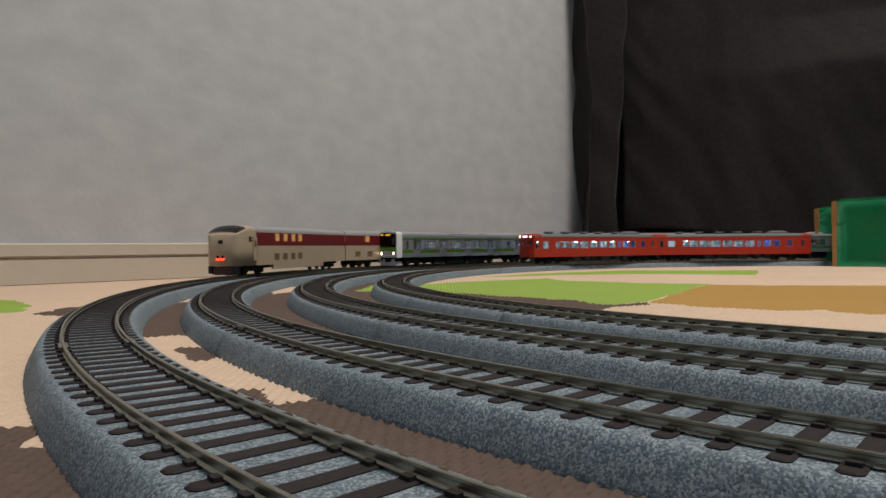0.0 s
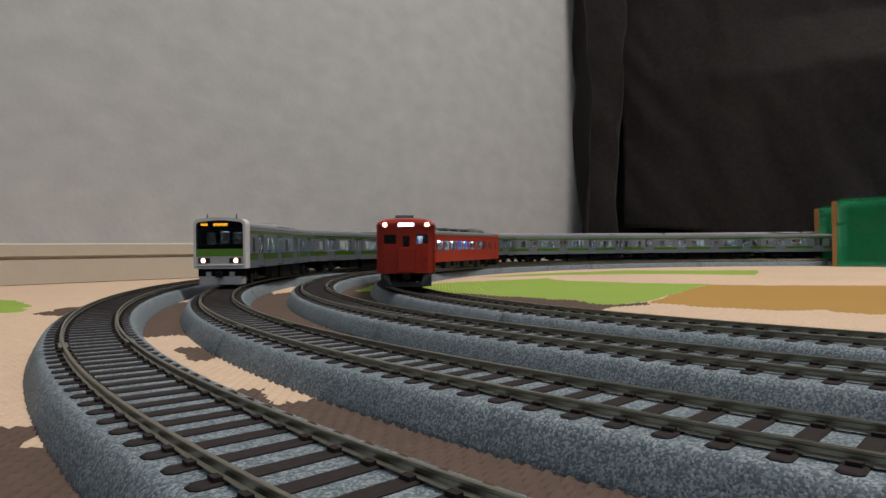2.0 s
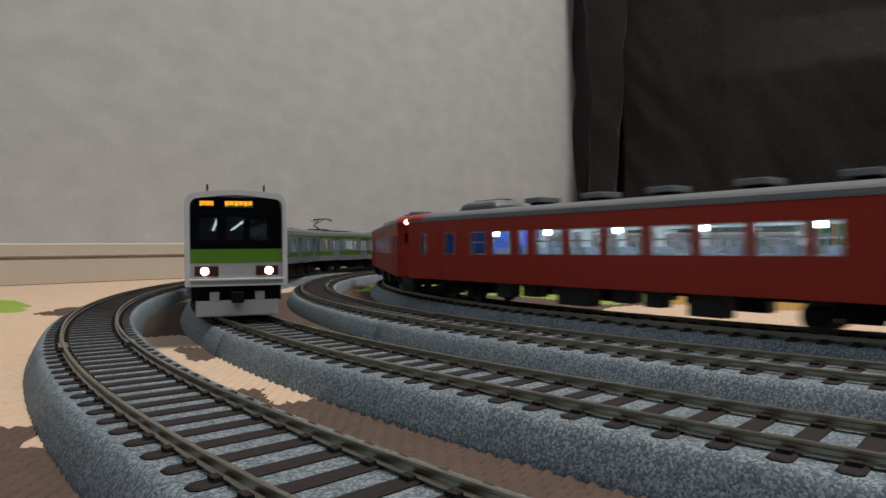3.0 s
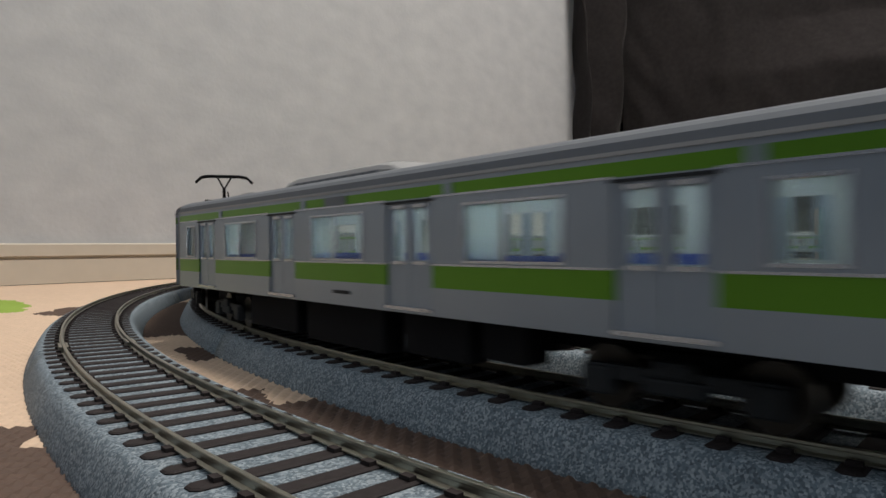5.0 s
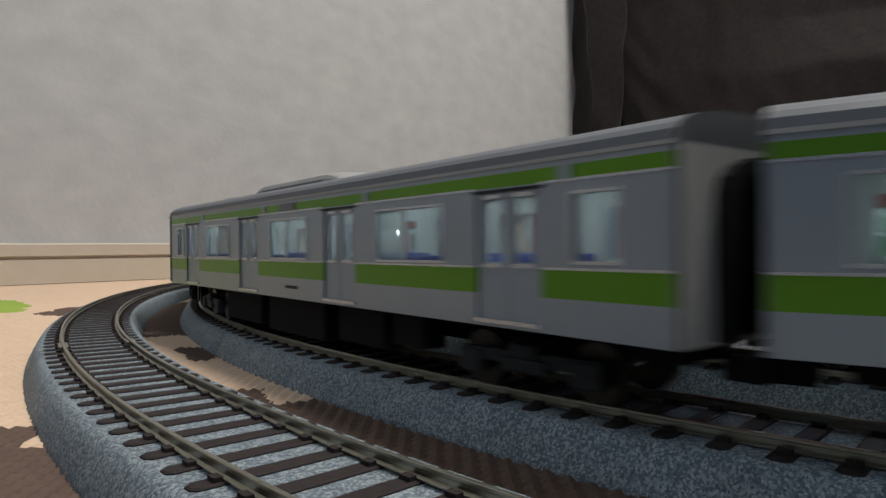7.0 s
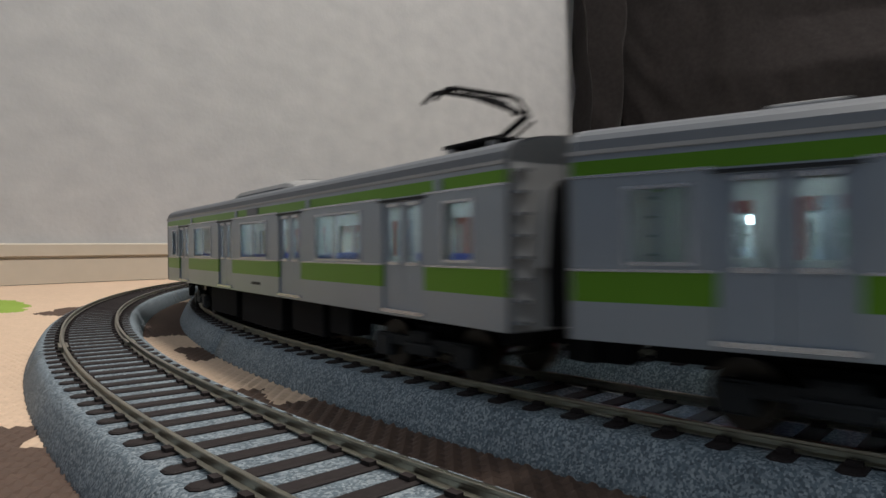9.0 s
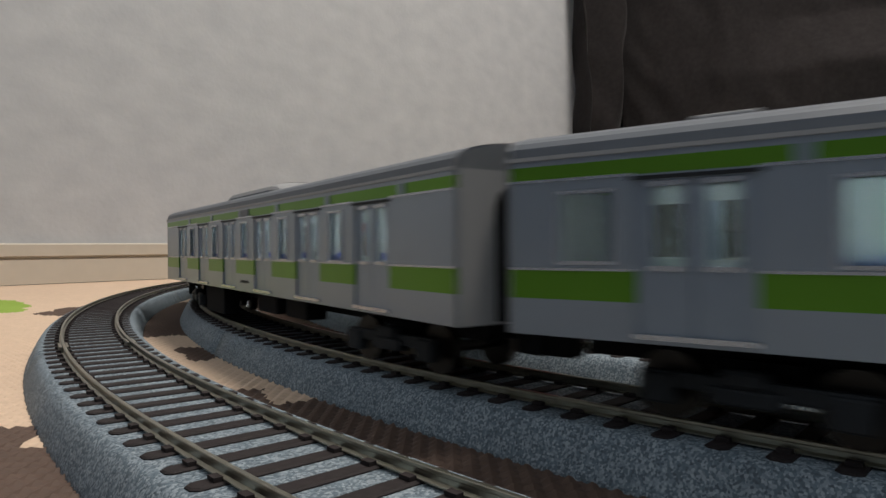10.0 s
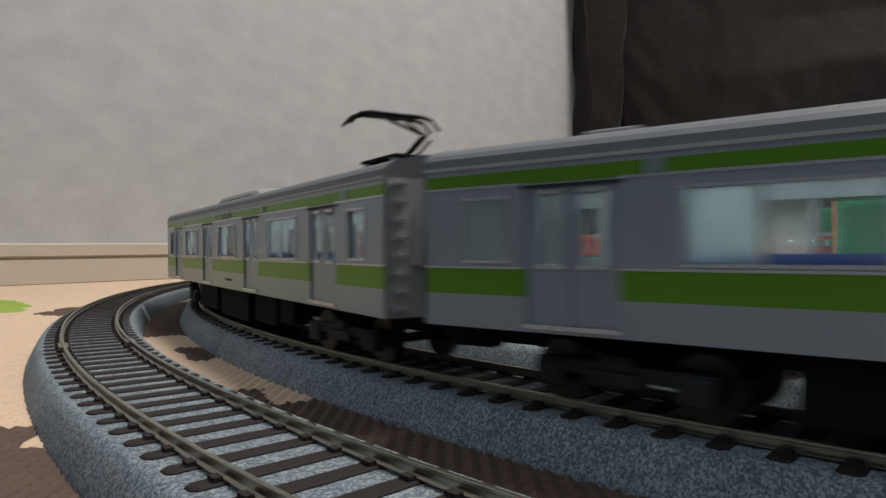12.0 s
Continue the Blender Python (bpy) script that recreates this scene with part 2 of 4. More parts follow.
def thing(name, label, category, group="", m=None):
    ob = tagged(new(name), label, category, group)
    ob.empty_display_size = 0.02
    if m is not None:
        ob.matrix_basis = m
    return ob


# ---- the room ----
WALL_ANGLE = 48.5
W_N = Vector((math.cos(radians(WALL_ANGLE + 90)), math.sin(radians(WALL_ANGLE + 90)), 0))
W_T = Vector((math.cos(radians(WALL_ANGLE)), math.sin(radians(WALL_ANGLE)), 0))
WALL_GAP = 0.79
WALL_FOOT = Vector((CX, CY, 0)) + W_N * WALL_GAP
FAR_N, FAR_T = W_T.copy(), -W_N
WALL_M = Matrix.Translation(WALL_FOOT) @ pose(0, 0, 0, 0, 0, WALL_ANGLE)    # x along the wall, y into it
FAR_GAP = 1.06


def build_room():
    bm = boxed(-1.6, FAR_GAP, 0.0, 0.1, 0.0, 2.4)
    wall = tagged(part("wall_west", bm, M["wallpaper"], None), "light grey textured wallpaper over a cream skirting", "wall", kind="structure")
    wall.matrix_basis = WALL_M
    bm = boxed(FAR_GAP, FAR_GAP + 0.1, -3.2, 0.1, 0.0, 2.4)
    wall = tagged(part("wall_north", bm, M["wallpaper"], None), "light grey textured wallpaper behind black cloth", "wall", kind="structure")
    wall.matrix_basis = WALL_M
    # unseen opening with a cool area light, added as fill from behind the camera
    hole = (-1.75, -0.75, 0.85, 1.95)
    bm = panel(bmesh.new(), -3.2, 0.1, 0.0, 2.4, 0.0, -0.1, [hole])
    for v in bm.verts:
        v.co = (-1.6 + v.co.y, v.co.x, v.co.z)
    wall = tagged(part("wall_south", bm, M["blue_wall"], None), "unseen wall in slate blue for cool bounce, with the fill opening", "wall", kind="structure")
    wall.matrix_basis = WALL_M
    win = tagged(new("fill_opening"), "unseen white framed opening added for a cool fill light", "window", kind="structure")
    win.matrix_basis = WALL_M
    for y0, y1, z0, z1 in ((hole[0], hole[1], hole[2], hole[2] + 0.04), (hole[0], hole[1], hole[3] - 0.04, hole[3]), (hole[0], hole[0] + 0.04, hole[2] + 0.04, hole[3] - 0.04),
                           (hole[1] - 0.04, hole[1], hole[2] + 0.04, hole[3] - 0.04), (-1.27, -1.23, hole[2] + 0.04, hole[3] - 0.04)):
        part("window_frame", boxed(-1.67, -1.63, y0, y1, z0, z1), M["ceiling"], win)
    data = bpy.data.lights.new("cool_fill", "AREA")
    data.shape, data.size, data.size_y, data.energy, data.color = "RECTANGLE", 0.9, 1.0, 5.0, (0.80, 0.90, 1.0)
    fill_lamp = new("cool_fill", data)
    fill_lamp.matrix_world = WALL_M @ look((-1.62, -1.25, 1.40), (0.0, -1.25, 0.9))
    bm = boxed(-1.7, FAR_GAP + 0.1, -3.3, -3.2, 0.0, 2.4)
    wall = tagged(part("wall_east", bm, M["blue_wall"], None), "unseen wall in slate blue for cool bounce", "wall", kind="structure")
    wall.matrix_basis = WALL_M
    bm = boxed(-1.7, FAR_GAP + 0.1, -3.3, 0.1, 2.4, 2.5)
    ob = tagged(part("ceiling", bm, M["ceiling"], None), "plain white ceiling", "ceiling", kind="structure")
    ob.matrix_basis = WALL_M
    # skirting: lower board, groove and a capping strip
    prof = [(0.0, 0.0), (-0.007, 0.0), (-0.007, 0.0258), (-0.0045, 0.0271), (-0.0045, 0.0288), (-0.009, 0.0297), (-0.009, 0.0418), (-0.007, 0.0432), (0.0, 0.0432)]
    bm = bmesh.new()
    loft(bm, [[(x, y, z) for y, z in prof] for x in (-1.6, FAR_GAP)])
    ob = tagged(part("baseboard", bm, M["skirting"], None), "cream two-step skirting board along the wall", "skirting", kind="structure")
    ob.matrix_basis = WALL_M


build_room()

# ---- the floor mat ----
BUMP = 0.0030


# printed patches of the mat: colour (0 beige, 1 brown, 2 green, 3 ochre) and outline on the plan; later ones lie over earlier ones
PATCHES = (
    (2, ((-0.46, 0.57), (-0.380, 0.537), (-0.313, 0.495), (-0.264, 0.438), (-0.252, 0.399), (-0.273, 0.387), (-0.40, 0.37))),
    (1, ((-0.233, 0.393), (-0.235, 0.435), (-0.215, 0.445), (-0.200, 0.375), (-0.222, 0.379))),
    (1, ((-0.30, 0.128), (-0.096, 0.138), (-0.087, 0.141), (-0.083, 0.143), (-0.045, 0.145), (0.0, 0.0), (-0.30, 0.0))),
    (0, ((-0.0795, 0.127), (-0.068, 0.127), (-0.072, 0.136), (-0.079, 0.135))),
    (0, ((-0.150, 0.262), (-0.118, 0.284), (-0.106, 0.283), (-0.092, 0.261), (-0.070, 0.240), (-0.045, 0.204), (-0.028, 0.166), (-0.038, 0.159), (-0.042, 0.161), (-0.047, 0.175), (-0.054, 0.176), (-0.095, 0.165))),
    (1, ((-0.102, 0.251), (-0.093, 0.252), (-0.070, 0.233), (-0.078, 0.222), (-0.092, 0.237))),
    (0, ((-0.141, 0.534), (-0.155, 0.617), (-0.132, 0.670), (-0.110, 0.590))),
    (2, ((-0.073, 0.567), (-0.074, 0.652), (-0.055, 0.640), (-0.050, 0.566))),
    (0, ((-0.185, 0.457), (-0.215, 0.522), (-0.200, 0.560), (-0.165, 0.481))),
    (2, ((-0.04, 0.570), (-0.03, 0.654), (0.018, 0.702), (0.112, 0.761), (0.137, 0.694), (0.245, 0.623), (0.186, 0.527), (0.135, 0.442), (0.107, 0.418), (0.087, 0.447), (0.048, 0.494), (0.007, 0.543))),
    (2, ((0.030, 0.800), (0.128, 0.900), (0.270, 0.985), (0.443, 0.945), (0.370, 0.802), (0.263, 0.859), (0.153, 0.847), (0.123, 0.836))),
    (3, ((0.241, 0.614), (0.377, 0.576), (0.443, 0.555), (0.263, 0.330), (0.223, 0.351), (0.210, 0.374), (0.185, 0.373), (0.177, 0.377), (0.149, 0.398), (0.134, 0.433), (0.186, 0.527))),
    (1, ((-0.03, 0.574), (0.007, 0.543), (0.048, 0.494), (0.087, 0.447), (0.107, 0.418), (0.134, 0.438), (0.132, 0.420), (0.105, 0.406), (0.092, 0.382), (0.062, 0.340), (-0.03, 0.400))),
)


def inside(x, y, outline):
    odd = False
    for (ax, ay), (bx, by) in zip(outline, outline[1:] + outline[:1]):
        if (ay > y) != (by > y) and x < ax + (y - ay) / (by - ay) * (bx - ax):
            odd = not odd
    return odd


def mat_colour(x, y):
    """Print of the camouflage play mat: 0 beige, 1 brown, 2 green, 3 ochre."""
    far = min(1.0, math.hypot(x, y) / 0.4)
    wob = far * (0.010 * noise.noise((x * 22, y * 22, 0.3)) + 0.005 * noise.noise((x * 60, y * 60, 2.1)))
    r = math.hypot(x - CX, y - CY)
    colour = 0 if r < 0.535 or r > 0.714 else 1
    if r > 0.76 and (y > 0.9 or x > 0) and noise.noise((x * 4, y * 4, 7.0)) > 0.1:
        colour = 1
    for c, outline in PATCHES:
        if inside(x + wob, y + wob * 0.8, outline):
            colour = c
    return colour


def build_floor():
    bm = boxed(-1.7, FAR_GAP + 0.1, -3.3, 0.1, -0.05, -0.0025)
    ob = tagged(part("floor", bm, M["bounce_floor"], None), "unseen grey floor around the play mat, toned for reflections", "floor", kind="structure")
    ob.matrix_basis = WALL_M
    # embossed mat: one raised point a cell, each cell of one print colour
    x0, y0, nx, ny = -0.75, 0.0, 600, 470
    i, k = np.meshgrid(np.arange(2 * nx + 1), np.arange(2 * ny + 1), indexing="ij")
    h = np.where((i % 2 == 1) & (k % 2 == 1), -0.0004, -0.0011)
    co = np.stack([x0 + i * BUMP / 2, y0 + k * BUMP / 2, h], -1).reshape(-1, 3)
    s = 2 * ny + 1
    at = np.arange(2 * nx)[:, None] * s + np.arange(2 * ny)[None, :]
    quads = np.stack([at, at + s, at + s + 1, at + 1], -1)
    cell = np.zeros((nx, ny), int)
    keep = np.zeros((nx, ny), bool)
    for p in range(nx):
        for q in range(ny):
            x, y = x0 + (p + 0.5) * BUMP, y0 + (q + 0.5) * BUMP
            d = (Vector((x, y, 0)) - WALL_FOOT).dot(W_N)
            if d > -0.004 or y < 0.04 or abs(x) > 0.75 * y + 0.05:
                continue
            keep[p, q] = True
            cell[p, q] = mat_colour(x, y)
    big = np.repeat(np.repeat(cell, 2, 0), 2, 1)
    # close by, the print's edges run through the cells
    for p, q in zip(*np.nonzero(keep)):
        if math.hypot(x0 + p * BUMP, y0 + q * BUMP) < 0.36:
            for a in (0, 1):
                for b in (0, 1):
                    big[2 * p + a, 2 * q + b] = mat_colour(x0 + (p + 0.25 + 0.5 * a) * BUMP, y0 + (q + 0.25 + 0.5 * b) * BUMP)
    kb = np.repeat(np.repeat(keep, 2, 0), 2, 1)
    faces, mats = quads[kb], big[kb]
    used, inv = np.unique(faces, return_inverse=True)
    me = bpy.data.meshes.new("play_mat")
    me.vertices.add(len(used))
    me.vertices.foreach_set("co", co[used].ravel())
    n = len(faces)
    me.loops.add(4 * n)
    me.loops.foreach_set("vertex_index", inv.reshape(-1).astype(np.int32))
    me.polygons.add(n)
    me.polygons.foreach_set("loop_start", np.arange(n, dtype=np.int32) * 4)
    me.polygons.foreach_set("material_index", mats.astype(np.int32))
    for key in ("beige", "brown", "green", "ochre"):
        me.materials.append(M[key])
    me.update()
    me.shade_flat()
    tagged(new("play_mat", me), "embossed foam play mat printed in beige, brown, green and ochre", "play mat", kind="stuff")


build_floor()


# ---- tracks ----
SLEEPER_STEP = 0.0082
PROFILE = [(-0.0190, -0.0022), (-0.0184, 0.0), (-0.0172, 0.0026), (-0.0161, 0.0048), (-0.0152, 0.0061), (-0.0141, 0.0067), (0.0141, 0.0067), (0.0152, 0.0061), (0.0161, 0.0048), (0.0172, 0.0026), (0.0184, 0.0), (0.0190, -0.0022)]
RAIL_PROFILE = [(-0.0007, 0.0071), (-0.0007, 0.0073), (-0.0002, 0.0076), (-0.0002, 0.0083), (-0.0004, 0.0085), (-0.0004, 0.0089), (-0.0003, 0.0090),
                (0.0003, 0.0090), (0.0004, 0.0089), (0.0004, 0.0085), (0.0002, 0.0083), (0.0002, 0.0076), (0.0007, 0.0073), (0.0007, 0.0071)]


def sleeper_mesh():
    bm = bmesh.new()
    hl, hw = 0.0136, 0.0017
    lo = [(-hl, -hw * 0.5), (-hl + 0.0009, -hw), (hl - 0.0009, -hw), (hl, -hw * 0.5), (hl, hw * 0.5), (hl - 0.0009, hw), (-hl + 0.0009, hw), (-hl, hw * 0.5)]
    loft(bm, [[(x, y, 0.0056) for x, y in lo], [(x, y, 0.0069) for x, y in lo], [(x * 0.98, y * 0.8, 0.0071) for x, y in lo]])
    for s in (-1, 1):
        for o in (-0.0016, 0.0016):
            c = s * 0.0087 + o * 0.85
            box(bm, c - 0.0006, c + 0.0006, -0.0010, 0.0010, 0.0070, 0.0077)
    me = bpy.data.meshes.new("sleeper")
    bm.to_mesh(me)
    bm.free()
    me.materials.append(M["sleeper"])
    return me


SLEEPER = sleeper_mesh()


def joiner(bm, x, y):
    for o in (-0.0009, 0.0009):
        box(bm, x + o - 0.0003, x + o + 0.0003, y - 0.005, y + 0.005, 0.0070, 0.0086)


def curve_section(radius, far=False):
    """22.5 degrees of curved track; its origin lies on the centre line in the middle."""
    sec = thing("curved_track_section", "curved model track with dark sleepers on grey ballast", "track", "curved track sections")
    half, n = radians(11.25), 22
    angles = [-half + 2 * half * k / n for k in range(n + 1)]

    def at(off, z, a):
        return ((radius + off) * math.cos(a) - radius, (radius + off) * math.sin(a), z)

    part("ballast", loft(bmesh.new(), [[at(o, z, a) for o, z in PROFILE] for a in angles]), M["ballast"], sec, "speckled blue-grey ballast bed", smooth=True)
    for s in (-1, 1):
        bm = loft(bmesh.new(), [[at(o + s * 0.0087, z, a) for o, z in RAIL_PROFILE] for a in angles])
        part("rail", bm, M["rail"], sec, "tarnished metal rail")
        bm = bmesh.new()
        joiner(bm, 0, 0)
        ob = part("rail_joiner", bm, M["rail"], sec)
        ob.matrix_basis = Matrix.Translation(at(s * 0.0087, 0, half)) @ pose(0, 0, 0, 0, 0, 11.25)
    count = round(2 * half * radius / SLEEPER_STEP)
    if far:
        bm = bmesh.new()
        for k in range(count):
            a = -half + 2 * half * (k + 0.5) / count
            lo = [at(o, 0, a + e / radius) for o, e in ((-0.0136, -0.0016), (0.0136, -0.0016), (0.0136, 0.0016), (-0.0136, 0.0016))]
            loft(bm, [[(x, y, z) for x, y, _ in lo] for z in (0.0056, 0.0071)])
        tagged(part("sleepers", bm, M["sleeper"], sec), kind="stuff")
        return sec
    for k in range(count):
        a = -half + 2 * half * (k + 0.5) / count
        ob = new("sleeper", SLEEPER)
        ob.parent = sec
        ob.matrix_basis = Matrix.Translation(at(0, 0, a)) @ pose(0, 0, 0, 0, 0, math.degrees(a))
    return sec


def straight_section(length):
    sec = thing("straight_track_section", "straight model track with dark sleepers on grey ballast", "track", "straight track sections")
    part("ballast", loft(bmesh.new(), [[(o, y, z) for o, z in PROFILE] for y in (0, length)]), M["ballast"], sec, "speckled blue-grey ballast bed")
    for s in (-1, 1):
        part("rail", loft(bmesh.new(), [[(o + s * 0.0087, y, z) for o, z in RAIL_PROFILE] for y in (0, length)]), M["rail"], sec, "tarnished metal rail")
    bm = bmesh.new()
    for k in range(int(length / SLEEPER_STEP)):
        y = (k + 0.5) * SLEEPER_STEP
        box(bm, -0.0136, 0.0136, y - 0.0016, y + 0.0016, 0.0056, 0.0069)
    tagged(part("sleepers", bm, M["sleeper"], sec), kind="stuff")
    return sec


def build_tracks():
    for radius in RADII:
        cx, cy = CENTRES.get(radius, (CX, CY))
        first = None
        for k in range(8):
            a = 54 + 11.25 + 22.5 * k
            m = pose(cx + radius * math.cos(radians(a)), cy + radius * math.sin(radians(a)), 0, 0, 0, a)
            if first is None:
                first = curve_section(radius)
                first.matrix_basis = m
            else:
                copy_thing(first, m)
        first = None
        for k in range(8):
            a = 234 + 11.25 + 22.5 * k
            m = pose(cx + STRAIGHT * math.cos(radians(-36)) + radius * math.cos(radians(a)), cy + STRAIGHT * math.sin(radians(-36)) + radius * math.sin(radians(a)), 0, 0, 0, a)
            if first is None:
                first = curve_section(radius, True)
                first.matrix_basis = m
            else:
                copy_thing(first, m)
        one = None
        for a in (54, 234):
            m = pose(cx + radius * math.cos(radians(a)), cy + radius * math.sin(radians(a)), 0, 0, 0, 54 + 180)
            if one is None:
                one = straight_section(STRAIGHT)
                one.matrix_basis = m
            else:
                copy_thing(one, m)


build_tracks()


# ---- cloth and tunnels ----
def at_far(t, d, z=0.0):
    """A place t along the straights and d out from the centre of the loops."""
    return Vector((CX, CY, z)) + Vector((math.cos(radians(-36)), math.sin(radians(-36)), 0)) * t + Vector((math.cos(radians(54)), math.sin(radians(54)), 0)) * d


def cloth(name, label, path, z_hem, z_top, seed, depth, over=None, drop=0.0, waves=42):
    """A sheet that hangs along a path on the plan, with folds; over: where it is laid back over an edge."""
    bm = bmesh.new()
    nx, nz = 260, 70
    steps = [0.0]
    for a, b in zip(path, path[1:]):
        steps.append(steps[-1] + (b - a).length)
    rows = []
    for k in range(nz + 1):
        f = k / nz
        row = []
        for i in range(nx + 1):
            u = steps[-1] * i / nx
            q = max(m for m in range(len(path) - 1) if steps[m] <= u + 1e-9)
            g = (u - steps[q]) / (steps[q + 1] - steps[q])
            way = (path[q + 1] - path[q]).normalized()
            out = Vector((way.y, -way.x, 0))
            w = 0.6 + 0.5 * noise.noise((u * 3, f * 1.2, seed))
            fold = depth * w * (math.sin(u * waves + 3 * noise.noise((u * 5, f * 1.5, seed))) * 0.5 + noise.noise((u * 9, f * 2.2, seed + 4)) * 0.9 + 0.35 * noise.noise((u * 22 + f * 6, f * 7, seed + 8)))
            hem = z_hem - drop * u + 0.010 * noise.noise((u * 5, 0.5, seed + 2)) * (1 - f)
            z = hem + (z_top - hem) * f
            p = path[q].lerp(path[q + 1], g) + out * fold
            if over:
                g2 = max(0.0, min(1.0, (u - over[0]) / 0.50))
                back = g2 * g2 * (3 - 2 * g2) * max(0.0, min(1.0, (z - over[1]) / 0.12))
                p -= out * back * 0.11
            row.append((p.x, p.y, z))
        rows.append(row)
    loft(bm, rows, close=False)
    bmesh.ops.solidify(bm, geom=bm.faces[:], thickness=0.002)
    return tagged(part(name, bm, M["cloth"], None, smooth=True), label, "cloth")


def build_cloth():
    def by_wall(s, off):
        return WALL_FOOT + W_T * s - W_N * off
    # beyond the wall the sheet is added, its black standing for shade under the hem
    cloth("hanging_cloth", "black cloth hanging in soft folds to the floor, run on as shade under the hem",
          [by_wall(0.535, 0.040), by_wall(0.70, 0.055), at_far(-0.655, 0.93), at_far(1.0, 0.93)], 0.002, 1.15, 3.0, 0.060, waves=62)
    cloth("draped_cloth", "black cloth draped over an edge with its hem off the floor",
          [at_far(-0.650, 0.755), at_far(-0.60, 0.750), at_far(1.0, 0.84)], 0.074, 0.72, 11.0, 0.022, over=(0.10, 0.40), drop=0.05, waves=30)
    cloth("upper_cloth", "black cloth hanging behind the draped one",
          [at_far(-0.645, 0.885), at_far(1.0, 0.885)], 0.30, 1.20, 23.0, 0.010)


build_cloth()


def tunnel(d0, d1, t0, length, height):
    """A hill-shaped tunnel over two tracks: moulded shell and a brick-edged portal."""
    ob = thing("tunnel", "green moulded plastic tunnel with a brown brick portal over two tracks", "tunnel", "tunnels")
    ob.matrix_basis = Matrix.Translation(at_far(t0, (d0 + d1) / 2)) @ pose(0, 0, 0, 0, 0, -36)
    w = (d1 - d0) / 2
    bm = bmesh.new()
    secs = []
    for k in range(13):
        x = length * k / 12
        loop = []
        for j in range(29):
            f = j / 28
            if f < 0.36:
                y, z = -w, height * 0.93 * f / 0.36
            elif f > 0.64:
                y, z = w, height * 0.93 * (1 - f) / 0.36
            else:
                g = (f - 0.36) / 0.28
                y, z = -w + 2 * w * g, height * (0.93 + 0.07 * math.sin(math.pi * g))
            wob = 0.004 * noise.noise((x * 22, y * 30 + 3, z * 22)) * (1 if 0 < k else 0.1)
            loop.append((x, y * (1 + wob / w * (1.0 if z > 0.004 else 0)) , max(0.0, z + wob * 0.6 * (1 if z > 0.07 else 0))))
        secs.append(loop)
    loft(bm, secs, close=False)
    bmesh.ops.solidify(bm, geom=bm.faces[:], thickness=0.0025)
    part("shell", bm, M["tunnel"], ob, "glossy green moulded hill", smooth=True)
    bm = bmesh.new()
    for s in (-1, 1):
        box(bm, -0.006, 0.0, s * w - 0.004, s * w + 0.004, 0.0, height * 0.92)
        for k in range(9):
            z = height * (0.62 + 0.035 * k)
            box(bm, -0.0068, 0.001, s * w - 0.0046, s * w + 0.0046, z, z + height * 0.024)
    box(bm, -0.006, 0.0, -w, w, height * 0.80, height * 0.94)
    part("portal", bm, M["portal"], ob, "brown brick portal frame")
    return ob


tunnel(0.458, 0.607, -0.187, 0.20, 0.110)
tunnel(0.612, 0.760, -0.231, 0.20, 0.106)


# ---- railway cars: parts shared by all kinds ----
def roof_profile(width, z0, z1, n=18, shoulder=0.62):
    pts = []
    for k in range(n + 1):
        a = math.pi * k / n
        y = -math.cos(a)
        z = math.sin(a) ** shoulder
        pts.append((y * width / 2, z0 + (z1 - z0) * z))
    return pts


def bogie(car, x, radius, side_mat):
    """A two-axle bogie turned to the curve."""
    yaw = math.degrees(math.asin(x / radius))
    bg = part("bogie", boxed(-0.006, 0.006, -0.009, 0.009, 0.006, 0.010), M["dark"], car)
    bg.matrix_basis = pose(x, 0, 0, 0, 0, yaw)
    for s in (-1, 1):
        bm = bmesh.new()
        y = s * 0.0125
        box(bm, -0.016, 0.016, y - 0.0008, y + 0.0008, 0.0055, 0.0080, 0.0004)
        for ax in (-0.013, 0.013):
            box(bm, ax - 0.0028, ax + 0.0028, y - 0.0014, y + 0.0014, 0.0030, 0.0076, 0.0005)
        box(bm, -0.005, 0.005, y - 0.0016, y + 0.0016, 0.0042, 0.0068, 0.0005)
        box(bm, -0.0032, 0.0032, y - 0.0018, y + 0.0018, 0.0066, 0.0095, 0.0008)
        part("side_frame", bm, side_mat, bg)
    for ax in (-0.013, 0.013):
        bm = bmesh.new()
        for s in (-1, 1):
            rod(bm, (ax, s * 0.0072, 0.0053), (ax, s * 0.0096, 0.0053), 0.0053, 18)
        rod(bm, (ax, -0.0072, 0.0053), (ax, 0.0072, 0.0053), 0.0012, 8)
        part("wheelset", bm, M["steel"], bg)


def glazing(car, holes, y, side, material, name="window"):
    for x0, x1, z0, z1 in holes:
        pane = part(name, boxed(x0 - 0.0003, x1 + 0.0003, y - 0.00015, y + 0.00015, z0 - 0.0003, z1 + 0.0003), material, car)
        pane.visible_shadow = False


def coupling(car, x, z=0.0085):
    s = 1 if x > 0 else -1
    bm = bmesh.new()
    box(bm, *sorted((x - s * 0.004, x + s * 0.003)), -0.0022, 0.0022, z - 0.002, z + 0.002, 0.0004)
    part("coupler", bm, M["dark"], car)


